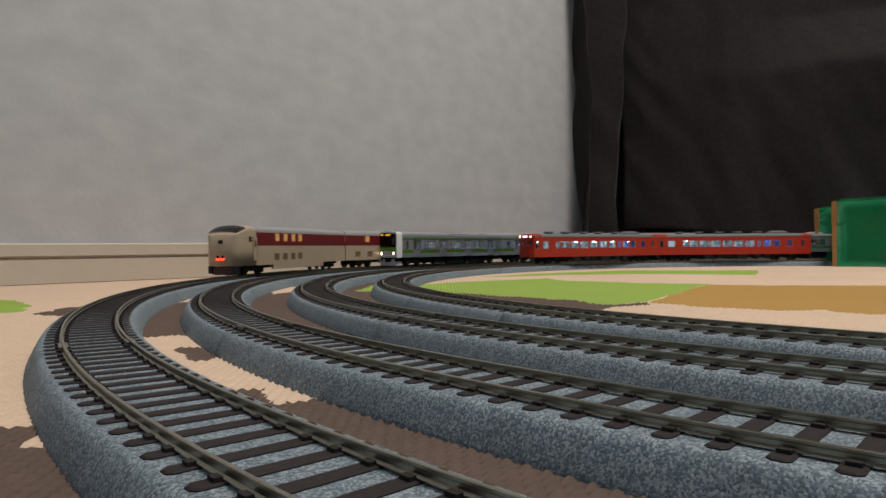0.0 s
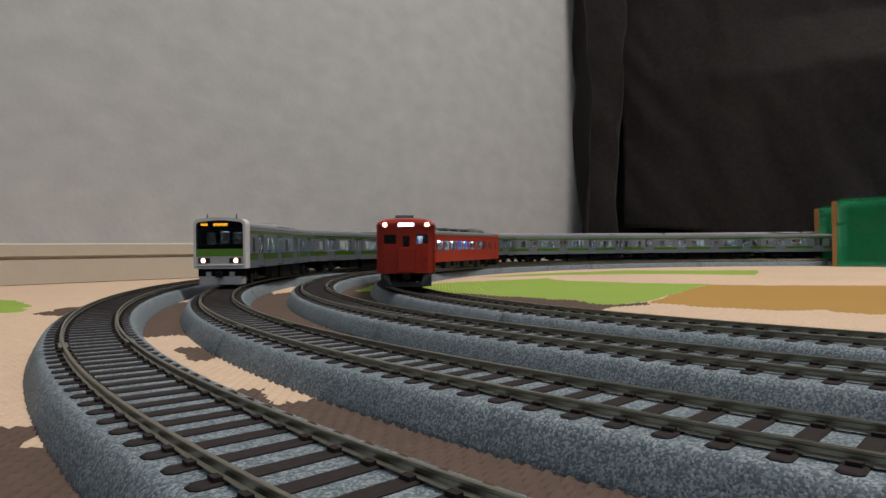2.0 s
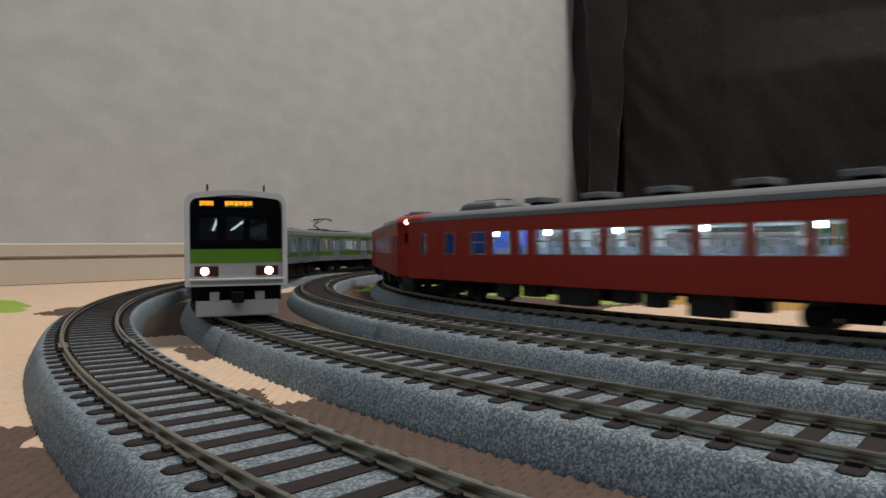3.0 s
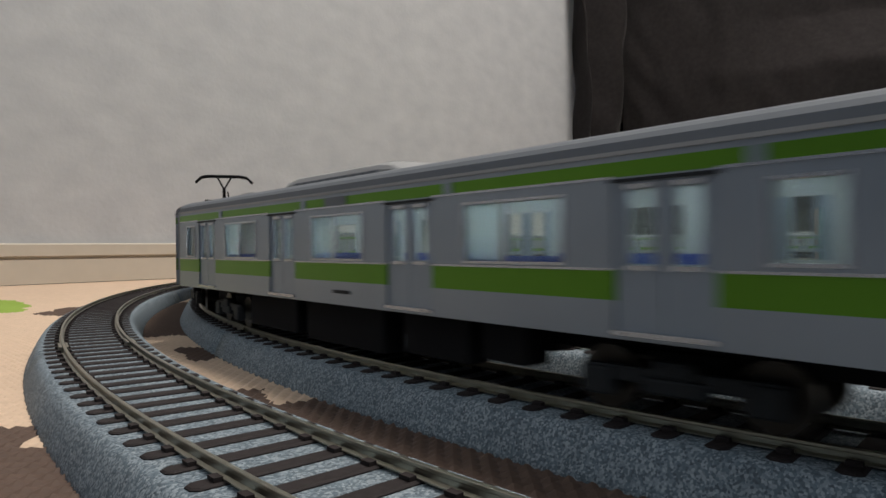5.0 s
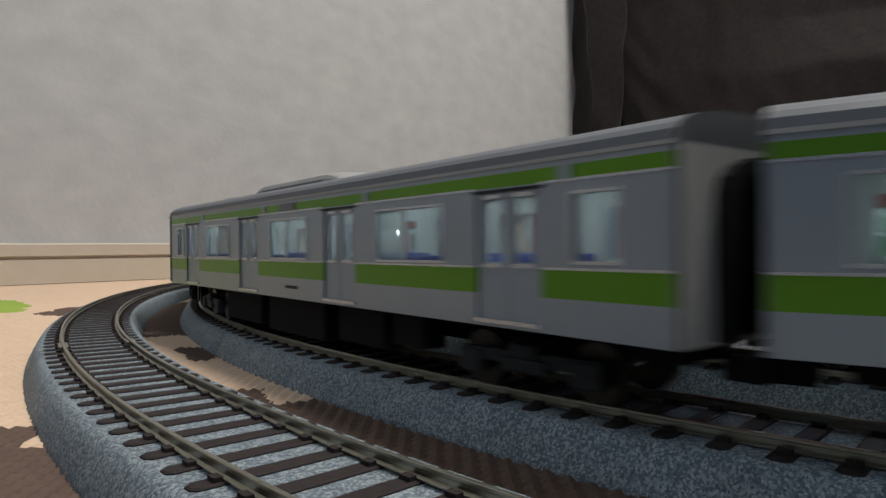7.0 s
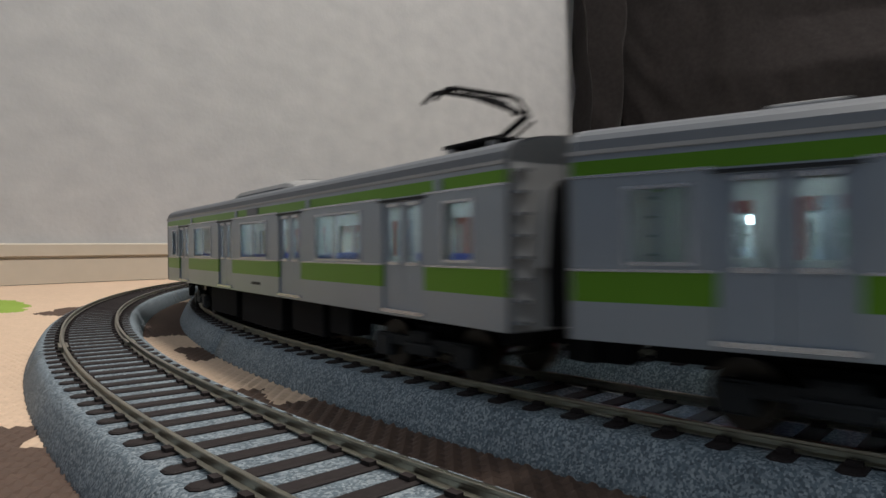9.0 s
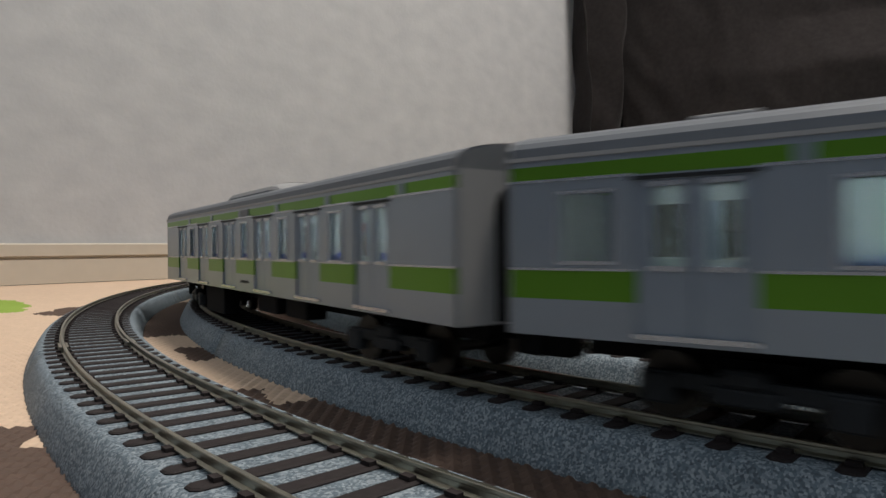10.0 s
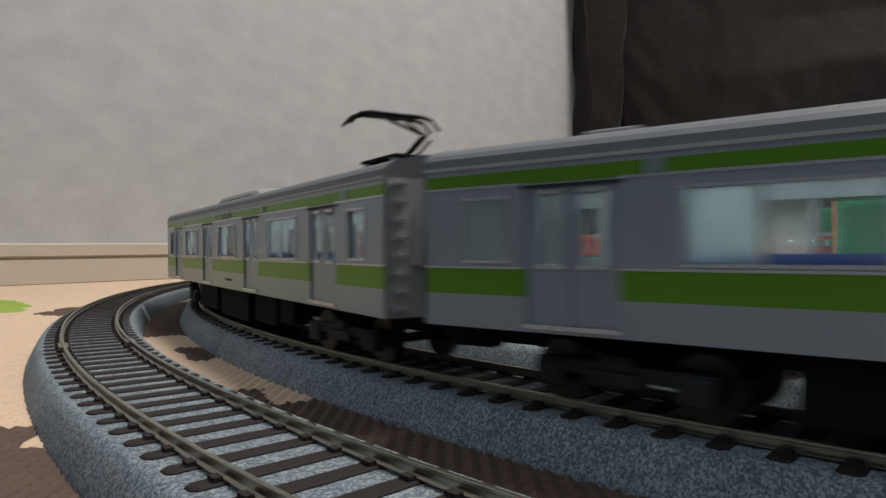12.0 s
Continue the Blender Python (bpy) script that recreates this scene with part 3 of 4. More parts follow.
def end_wall(car, x, width, z0, z1, top, material, door=True, steps=False):
    """The flat end of a car, with a gangway door hole and bellows."""
    s = 1 if x > 0 else -1
    bm = bmesh.new()
    prof = [(-width / 2, z0)] + [(y, z) for y, z in roof_profile(width, z1, top)] + [(width / 2, z0)]
    loft(bm, [[(x, y, z) for y, z in prof], [(x - s * 0.0008, y, z) for y, z in prof]])
    part("end_wall", bm, material, car, "grey car end")
    if door:
        bm = bmesh.new()
        xs = x + s * 0.0004
        # a dark rubber arch, wide and round-topped, with the passage in it
        arch = [(0.0098 * math.cos(math.pi * k / 8), 0.0205 + 0.0050 * math.sin(math.pi * k / 8)) for k in range(9)]
        u = [(0.0098, 0.0005), *arch, (-0.0098, 0.0005), (-0.0060, 0.0005), *[(y * 0.61, z * 0.93) for y, z in arch[::-1]], (0.0060, 0.0005)]
        loft(bm, [[(xs - s * 0.0006, y, z0 + z) for y, z in u], [(xs + s * 0.0014, y, z0 + z) for y, z in u]])
        part("bellows", bm, M["dark"], car, "dark rubber gangway")
        part("gangway_door", boxed(*sorted((x, x + s * 0.0006)), -0.0062, 0.0062, z0 + 0.001, z0 + 0.0240), M["black"], car)
    if steps:
        bm = loft(bmesh.new(), [[(x + s * o, -0.0122 + e + d, z) for o, d in ((0.0003, 0.0), (0.0003, 0.0014), (0.0010, 0.0014), (0.0010, 0.0))] for z, e in ((0.0220, 0.0), (0.0345, 0.0012))])
        part("cable_duct", bm, M["unit"], car, "pale slanted cable duct")
        for side in (-1, 1):
            for k in range(9):
                z = z0 + 0.0015 + 0.0034 * k
                y = side * (width / 2 - 0.0028)
                if z > z1 + 0.002:
                    continue
                bm = bmesh.new()
                box(bm, *sorted((x, x + s * 0.0013)), y - 0.0014, y + 0.0014, z - 0.00025, z + 0.00025)
                part("step", bm, M["frame"], car)


def interior(car, length, half_w, strip, seats, x0=None, x1=None):
    x0 = -length / 2 + 0.004 if x0 is None else x0
    x1 = length / 2 - 0.004 if x1 is None else x1
    part("car_floor", boxed(x0, x1, -half_w + 0.001, half_w - 0.001, 0.0120, 0.0132), M["dark"], car)
    part("inner_ceiling", boxed(x0, x1, -half_w + 0.0018, half_w - 0.0018, 0.0380, 0.0385), M["inner"], car)
    for y in (-0.006, 0.006):
        part("light_strip", boxed(x0 + 0.01, x1 - 0.01, y - 0.0006, y + 0.0006, 0.0375, 0.0379), strip, car)
    for a, b in seats:
        for s in (-1, 1):
            bm = bmesh.new()
            y = s * (half_w - 0.0045)
            box(bm, a, b, *sorted((y, s * (half_w - 0.0012))), 0.0132, 0.0180)
            box(bm, a, b, *sorted((s * (half_w - 0.0024), s * (half_w - 0.0012))), 0.0180, 0.0238)
            part("bench", bm, M["seat"], car, "blue bench seat")


def air_unit(car, x0, x1, z0, z1, w, material, name="air_conditioner"):
    """A long roof unit with rounded shoulders and sloped ends."""
    def section(x, h, f):
        pts = [(-w / 2 * f, 0.0), (-w / 2 * f, 0.45 * h)]
        pts += [(-w / 2 * f * math.cos(math.pi * k / 10), h * (0.45 + 0.55 * math.sin(math.pi * k / 10) ** 0.7)) for k in range(1, 10)]
        return [(x, y, z0 + z) for y, z in pts + [(w / 2 * f, 0.45 * h), (w / 2 * f, 0.0)]]
    h, i = z1 - z0, min(0.008, (x1 - x0) * 0.14)
    bm = loft(bmesh.new(), [section(x0, h * 0.45, 0.96), section(x0 + i * 0.35, h * 0.80, 0.99), section(x0 + i, h, 1.0), section(x1 - i, h, 1.0), section(x1 - i * 0.35, h * 0.80, 0.99), section(x1, h * 0.45, 0.96)])
    ob = part(name, bm, material, car)
    for s in (-1, 1):
        bm = bmesh.new()
        n = 10
        for k in range(n):
            a = x0 + i + (x1 - x0 - 2 * i) * k / n
            box(bm, a, a + (x1 - x0 - 2 * i) / n * 0.8, *sorted((s * (w / 2 - 0.0006), s * (w / 2 + 0.0002))), z0 + h * 0.10, z0 + h * 0.42)
        part("louvre", bm, M["roof"], ob)
    for k in range(3):
        x = x0 + (x1 - x0) * (0.24 + 0.26 * k)
        part("fan_grille", rod(bmesh.new(), (x, 0, z1 - 0.0004), (x, 0, z1 + 0.0002), w * 0.22, 20), M["roof"], ob)
    return ob


def underfloor(car, boxes_, material):
    for x0, x1, w, z in boxes_:
        for s in (-1, 1):
            part("equipment_box", boxed(x0, x1, *sorted((s * (w - 0.006), s * w)), z, 0.0118, 0.0004), material, car)
    bm = boxed(-0.115, 0.115, -0.006, 0.006, 0.0085, 0.0120)
    part("underframe", bm, M["dark"], car)


# ---- commuter train ----
E_LEN, E_W, E_Z0, E_Z1, E_TOP = 0.2462, 0.0370, 0.0120, 0.0386, 0.0437
E_BASE = 0.0863
DOOR_W = 0.0165


def pantograph(car, x, z, s):
    pg = part("pantograph", boxed(x - 0.009, x + 0.009, -0.008, 0.008, z + 0.0012, z + 0.0020, 0.0003), M["dark"], car, "dark single-arm pantograph")
    bm = bmesh.new()
    for a in (-0.007, 0.007):
        for b in (-0.007, 0.007):
            rod(bm, (x + a, b, z - 0.0004), (x + a, b, z + 0.0016), 0.0009, 8)
    part("insulator", bm, M["unit"], pg)
    knee, head = (x + s * 0.009, 0, z + 0.0062), (x - s * 0.0072, 0, z + 0.0128)
    bm = bmesh.new()
    rod(bm, (x - s * 0.002, 0, z + 0.002), knee, 0.0007)
    rod(bm, (x + s * 0.000, 0.002, z + 0.002), (knee[0], 0.0015, knee[2] - 0.001), 0.0003)
    part("lower_arm", bm, M["dark"], pg)
    bm = bmesh.new()
    for y in (-0.002, 0.002):
        rod(bm, knee, (head[0], y * 1.5, head[2]), 0.0004)
    part("upper_arm", bm, M["dark"], pg)
    bm = bmesh.new()
    for o in (-0.0022, 0.0022):
        rod(bm, (head[0] + o, -0.0072, head[2] + 0.0003), (head[0] + o, 0.0072, head[2] + 0.0003), 0.0005)
        for e in (-1, 1):
            rod(bm, (head[0] + o, e * 0.0072, head[2] + 0.0003), (head[0] + o, e * 0.0100, head[2] - 0.0003), 0.0005)
            rod(bm, (head[0] + o, e * 0.0100, head[2] - 0.0003), (head[0] + o, e * 0.0124, head[2] - 0.0026), 0.0004)
    part("contact_strip", bm, M["dark"], pg)


def commuter_side(car, s, doors, windows, x0, x1):
    """One side: a panel with openings, recessed door leaves with their own panes, framed windows."""
    y = s * E_W / 2
    door_holes = [(d - DOOR_W / 2, d + DOOR_W / 2, 0.0132, 0.0344) for d in doors]
    panel_bm = panel(bmesh.new(), x0, x1, E_Z0, E_Z1, y, -s * 0.0009, door_holes + windows)
    part("side", panel_bm, M["stripe"], car, "silver side with lime green stripes")
    for d in doors:
        for e in (-1, 1):
            a, b = sorted((d + e * 0.0001, d + e * DOOR_W / 2))
            cx = (a + b) / 2 - e * 0.0004
            hole = [(cx - 0.0023, cx + 0.0023, 0.0226, 0.0334)]
            leaf = part("door", panel(bmesh.new(), a, b, 0.0132, 0.0344, y - s * 0.0005, -s * 0.0007, hole), M["silver"], car, "silver sliding door leaf")
            glazing(leaf, hole, y - s * 0.0008, s, M["pane"], "door_window")
            for z in (hole[0][2] - 0.0007, hole[0][3]):
                part("window_lip", boxed(hole[0][0] - 0.0003, hole[0][1] + 0.0003, *sorted((y - s * 0.0005, y - s * 0.0001)), z, z + 0.0007), M["frame"], leaf)
        part("door_sill", boxed(d - DOOR_W / 2, d + DOOR_W / 2, *sorted((y - s * 0.0004, y + s * 0.0005)), 0.0126, 0.0133), M["frame"], car)
        part("door_header", boxed(d - DOOR_W / 2 - 0.0006, d + DOOR_W / 2 + 0.0006, *sorted((y, y + s * 0.0004)), 0.0344, 0.0349), M["bogie"], car)
    ends = [x0] + [q for d in doors for q in (d - DOOR_W / 2, d + DOOR_W / 2)] + [x1]
    for a, b in zip(ends[::2], ends[1::2]):
        for z in (0.0218, 0.0350):
            part("bead", boxed(a + 0.0004, b - 0.0004, *sorted((y, y + s * 0.0002)), z, z + 0.0004), M["frame"], car, "bright bead line")
    for d in doors:
        part("door_lamp", boxed(d + 0.0125, d + 0.0148, *sorted((y, y + s * 0.0003)), 0.0353, 0.0374), M["silver"], car)
    mid = min((h for h in windows), key=lambda h: abs(h[0] + h[1]))
    cx = (mid[0] + mid[1]) / 2
    part("side_display", boxed(cx - 0.0052, cx + 0.0052, *sorted((y, y + s * 0.0003)), 0.0354, 0.0375, 0.0001), M["roof"], car, "grey side display")
    for h in windows:
        bm = bmesh.new()
        f = 0.0005
        for q in ((h[0] - f, h[1] + f, h[2] - f, h[2]), (h[0] - f, h[1] + f, h[3], h[3] + f), (h[0] - f, h[0], h[2], h[3]), (h[1], h[1] + f, h[2], h[3])):
            box(bm, q[0], q[1], *sorted((y - s * 0.0004, y + s * 0.00025)), q[2], q[3])
        if h[1] - h[0] > 0.015:
            m = h[0] + (h[1] - h[0]) * 0.42
            box(bm, m - 0.0004, m + 0.0004, *sorted((y - s * 0.0008, y - s * 0.0002)), h[2], h[3])
        win = part("window_frame", bm, M["frame"], car)
        cut = h[0] + (h[1] - h[0]) * 0.42
        if h[1] - h[0] > 0.015:
            glazing(win, [(h[0], cut, h[2], h[3])], y - s * 0.0006, s, M["double_pane"], "pane")
            glazing(win, [(cut, h[1], h[2], h[3])], y - s * 0.0006, s, M["pane"], "pane")
        else:
            glazing(win, [h], y - s * 0.0006, s, M["pane"], "pane")
    lining = panel(bmesh.new(), x0 + 0.002, x1 - 0.002, 0.0135, 0.0380, y - s * 0.0013, -s * 0.0003, [(a - 0.0002, b + 0.0002, 0.0228, 0.0332) for a, b, c, d in door_holes] + windows)
    part("lining", lining, M["inner"], car, "pale inner lining")


def commuter_front(car, x):
    """The driver's end: white surround, dark glass, lime band, lamps and skirt."""
    bm = bmesh.new()
    w, r = E_W / 2 + 0.0002, 0.003

    def outline(grow, z0):
        # upright sides, rounded shoulders, slightly arched top
        r, zs, hw = 0.0042 - grow * 0.6, 0.0418, w - grow
        pts = [(-hw, z0), (-hw, (z0 + zs) / 2)]
        for k in range(7):
            a = math.pi / 2 * k / 6
            pts.append((-hw + r - r * math.cos(a), zs - grow * 0.5 + r * 0.9 * math.sin(a)))
        top = zs - grow * 0.5 + r * 0.9
        for f in (0.3, 0.5, 0.7):
            pts.append((-hw + r + (2 * hw - 2 * r) * f, top + 0.0012 * math.sin(math.pi * f)))
        for k in range(6, -1, -1):
            a = math.pi / 2 * k / 6
            pts.append((hw - r + r * math.cos(a), zs - grow * 0.5 + r * 0.9 * math.sin(a)))
        return pts + [(hw, (z0 + zs) / 2), (hw, z0)]

    o0, o1 = outline(0.0, 0.0120), outline(0.0019, 0.0126)
    loft(bm, [[(x - 0.010, y, z) for y, z in o0], [(x - 0.001, y, z) for y, z in o0], [(x, y * 0.985, z) for y, z in o0], [(x, y, z) for y, z in o1], [(x - 0.001, y, z) for y, z in o1]], caps=False)
    part("cab_shell", bm, M["white"], car, "white cab surround", smooth=False)
    part("cab_face", boxed(x - 0.0012, x - 0.0006, -w + 0.001, w - 0.001, 0.0120, 0.0203), M["pale"], car)
    part("lime_band", boxed(x - 0.0014, x - 0.0005, -w + 0.0019, w - 0.0019, 0.0203, 0.0253), M["lime"], car)
    inner = [(y, max(z, 0.0253)) for y, z in outline(0.0018, 0.0253)]
    bm = loft(bmesh.new(), [[(x - 0.0008, y, z) for y, z in inner], [(x - 0.0005, y, z) for y, z in inner]])
    part("windscreen", bm, M["cab_pane"], car, "dark windscreen").visible_shadow = False
    part("windscreen_header", boxed(x - 0.0022, x - 0.0010, -w + 0.003, w - 0.003, 0.0392, 0.0440), M["black"], car)
    part("dashboard", boxed(x - 0.006, x - 0.0012, -w + 0.003, w - 0.003, 0.0240, 0.0285, 0.0003), M["black"], car)
    bulk = part("cab_bulkhead", panel_x(x - 0.0130, -w + 0.001, w - 0.001, 0.0130, 0.0400, 0.0006, [(-0.0135, -0.0070, 0.0280, 0.0370), (-0.0035, 0.0030, 0.0250, 0.0375), (0.0055, 0.0120, 0.0285, 0.0365)]), M["bogie"], car)
    for name, y0, y1, n in (("number_display", -0.0132, -0.0082, 5), ("destination_display", -0.0042, 0.0060, 6)):
        board = part(name, boxed(x - 0.0009, x - 0.0006, y0 - 0.0004, y1 + 0.0004, 0.0405, 0.0430), M["black"], car, "dark display with amber marks")
        for k in range(n):
            a = y0 + (y1 - y0) * k / n
            part("display_bar", boxed(x - 0.0006, x - 0.0004, a, a + (y1 - y0) / n * 0.8, 0.0409 + 0.0002 * (k % 2), 0.0426), M["amber"], board)
        if n == 6:
            part("display_line", boxed(x - 0.0006, x - 0.0004, y0, y1, 0.0404, 0.0407), M["lime"], board)
    for s in (-1, 1):
        part("lamp_housing", boxed(x - 0.001, x - 0.0002, s * 0.0110 - 0.0042, s * 0.0110 + 0.0042, 0.0156, 0.0192, 0.0002), M["maroon"], car, "dark red lamp housing")
        bm = bmesh.new()
        rod(bm, (x - 0.0006, s * 0.0116, 0.0174), (x + 0.0002, s * 0.0116, 0.0174), 0.0015, 16)
        part("headlamp", bm, M["lamp_warm"], car, "lit warm white headlamp")
        bm = bmesh.new()
        rod(bm, (x - 0.006, s * 0.0105, 0.0440), (x - 0.006, s * 0.0105, 0.0490), 0.0004)
        part("aerial", bm, M["dark"], car)
    part("bumper_line", boxed(x - 0.001, x + 0.0004, -w + 0.0015, w - 0.0015, 0.0140, 0.0147, 0.0002), M["white"], car)
    bm = bmesh.new()
    box(bm, x - 0.0035, x - 0.0012, -0.0150, 0.0150, 0.0012, 0.0072, 0.0006)
    for a, b in ((-0.0100, -0.0066), (0.0066, 0.0100)):
        box(bm, x - 0.0035, x - 0.0012, a, b, 0.0070, 0.0104)
    for s in (-1, 1):
        box(bm, x - 0.012, x - 0.0020, *sorted((s * 0.0150, s * 0.0135)), 0.0016, 0.0072)
    part("skirt", bm, M["pale"], car, "pale grey snow-plough skirt")
    part("buffer_beam", boxed(x - 0.006, x - 0.0040, -0.0165, 0.0165, 0.0070, 0.0122), M["dark"], car)


def panel_x(x, y0, y1, z0, z1, thick, holes):
    """A wall across the car with holes (y0, y1, z0, z1)."""
    bm = panel(bmesh.new(), y0, y1, z0, z1, 0.0, thick, holes)
    for v in bm.verts:
        v.co = (x + v.co.y, v.co.x, v.co.z)
    return bm


def seat_body(car):
    """Set the body at its height over the bogies."""
    for ob in car.children_recursive:
        if ob.name.startswith(("bogie", "side_frame", "wheelset")):
            continue
        for v in ob.data.vertices:
            if v.co.z > 0.0115:
                v.co.z = 0.0140 + (v.co.z - 0.0132) * 1.047


def commuter_car(kind, pant):
    """kind: head, middle or many (six doors a side)."""
    name = "commuter_train_car"
    label = {"head": "silver and lime commuter train cab car with lit headlamps", "middle": "silver commuter train car with lime green stripes", "many": "silver six-door commuter train car with lime stripes"}[kind]
    if pant:
        label = "silver lime-striped commuter train car with a raised pantograph"
    car = thing(name, label, "train car", "commuter train cars")
    half = E_LEN / 2
    x0, x1 = -half, half - (0.010 if kind == "head" else 0)
    if kind == "many":
        doors = [-0.0905, -0.0543, -0.0181, 0.0181, 0.0543, 0.0905]
        wins = [((a + b) / 2 - 0.0036, (a + b) / 2 + 0.0036, 0.0226, 0.0333) for a, b in zip(doors, doors[1:])]
    else:
        doors = [-0.0932, -0.0332, 0.0280, 0.0895]
        if kind == "head":
            doors = [-0.0904, -0.0320, 0.0264, 0.0830]
        wins = [((a + b) / 2 - 0.0122, (a + b) / 2 + 0.0122, 0.0229, 0.0330) for a, b in zip(doors, doors[1:])]
        wins.append((-0.1135, -0.1050, 0.0232, 0.0330))
        wins.append((0.1050, 0.1135, 0.0232, 0.0330) if kind != "head" else (0.1010, 0.1055, 0.0232, 0.0330))
    for s in (-1, 1):
        commuter_side(car, s, doors, wins, x0, x1)
        part("gutter", boxed(x0, x1, *sorted((s * E_W / 2, s * (E_W / 2 + 0.0004))), E_Z1 - 0.0003, E_Z1 + 0.0003), M["unit"], car)
    bm = loft(bmesh.new(), [[(x, y, z) for y, z in roof_profile(E_W, E_Z1, E_TOP)] for x in (x0, x1)])
    part("roof", bm, M["roof"], car, "grey roof")
    end_wall(car, -half, E_W, E_Z0, E_Z1, E_TOP, M["end"])
    if kind == "head":
        commuter_front(car, half)
    else:
        end_wall(car, half, E_W, E_Z0, E_Z1, E_TOP, M["end"], steps=pant)
    air_unit(car, -0.0455, 0.0150, E_TOP - 0.0022, E_TOP + 0.0024, 0.0240, M["unit"])
    part("roof_vent", boxed(-0.098, -0.088, -0.004, 0.004, E_TOP - 0.0006, E_TOP + 0.0012, 0.0004), M["unit"], car)
    if pant:
        pantograph(car, 0.098, E_TOP, 1)
        for k in range(3):
            part("roof_cable", rod(bmesh.new(), (0.035, 0.004 * (k - 1), E_TOP + 0.0006), (0.090, 0.004 * (k - 1), E_TOP + 0.0006), 0.0004), M["dark"], car)
    seats = [(a + DOOR_W / 2 + 0.003, b - DOOR_W / 2 - 0.003) for a, b in zip(doors, doors[1:])]
    interior(car, E_LEN, E_W / 2, M["lamp_strip"], seats, x1=half - 0.0140 if kind == "head" else None)
    for x in (-E_BASE, E_BASE):
        bogie(car, x, RADII[1], M["bogie"])
    if kind == "many":
        underfloor(car, ((-0.062, -0.036, 0.0155, 0.0022), (0.004, 0.022, 0.0155, 0.0068), (0.030, 0.046, 0.0155, 0.0070)), M["dark"])
    else:
        underfloor(car, ((-0.062, -0.030, 0.0155, 0.0028), (-0.024, 0.014, 0.0155, 0.0020), (0.022, 0.044, 0.0155, 0.0034), (0.048, 0.060, 0.0155, 0.0052)), M["dark"])
    for x in (-half, half):
        coupling(car, x)
    part("number_plate_bar", boxed(-0.004, 0.004, -E_W / 2 - 0.0002, -E_W / 2, 0.0147, 0.0155), M["bogie"], car)
    seat_body(car)
    return car


# ---- diesel railcars ----
K_LEN, K_W, K_Z0, K_Z1, K_TOP, K_BASE = 0.2620, 0.0365, 0.0105, 0.0402, 0.0452, 0.0900
K_WINDOWS = ((0.1237, 0.0055), (0.1075, 0.0110), (0.0845, 0.0068), (0.0705, 0.0140), (0.0520, 0.0150), (0.0330, 0.0150), (0.0135, 0.0150), (-0.0055, 0.0150),
             (-0.0245, 0.0145), (-0.0400, 0.0050), (-0.0540, 0.0120), (-0.0700, 0.0105), (-0.0920, 0.0075), (-0.1140, 0.0040))


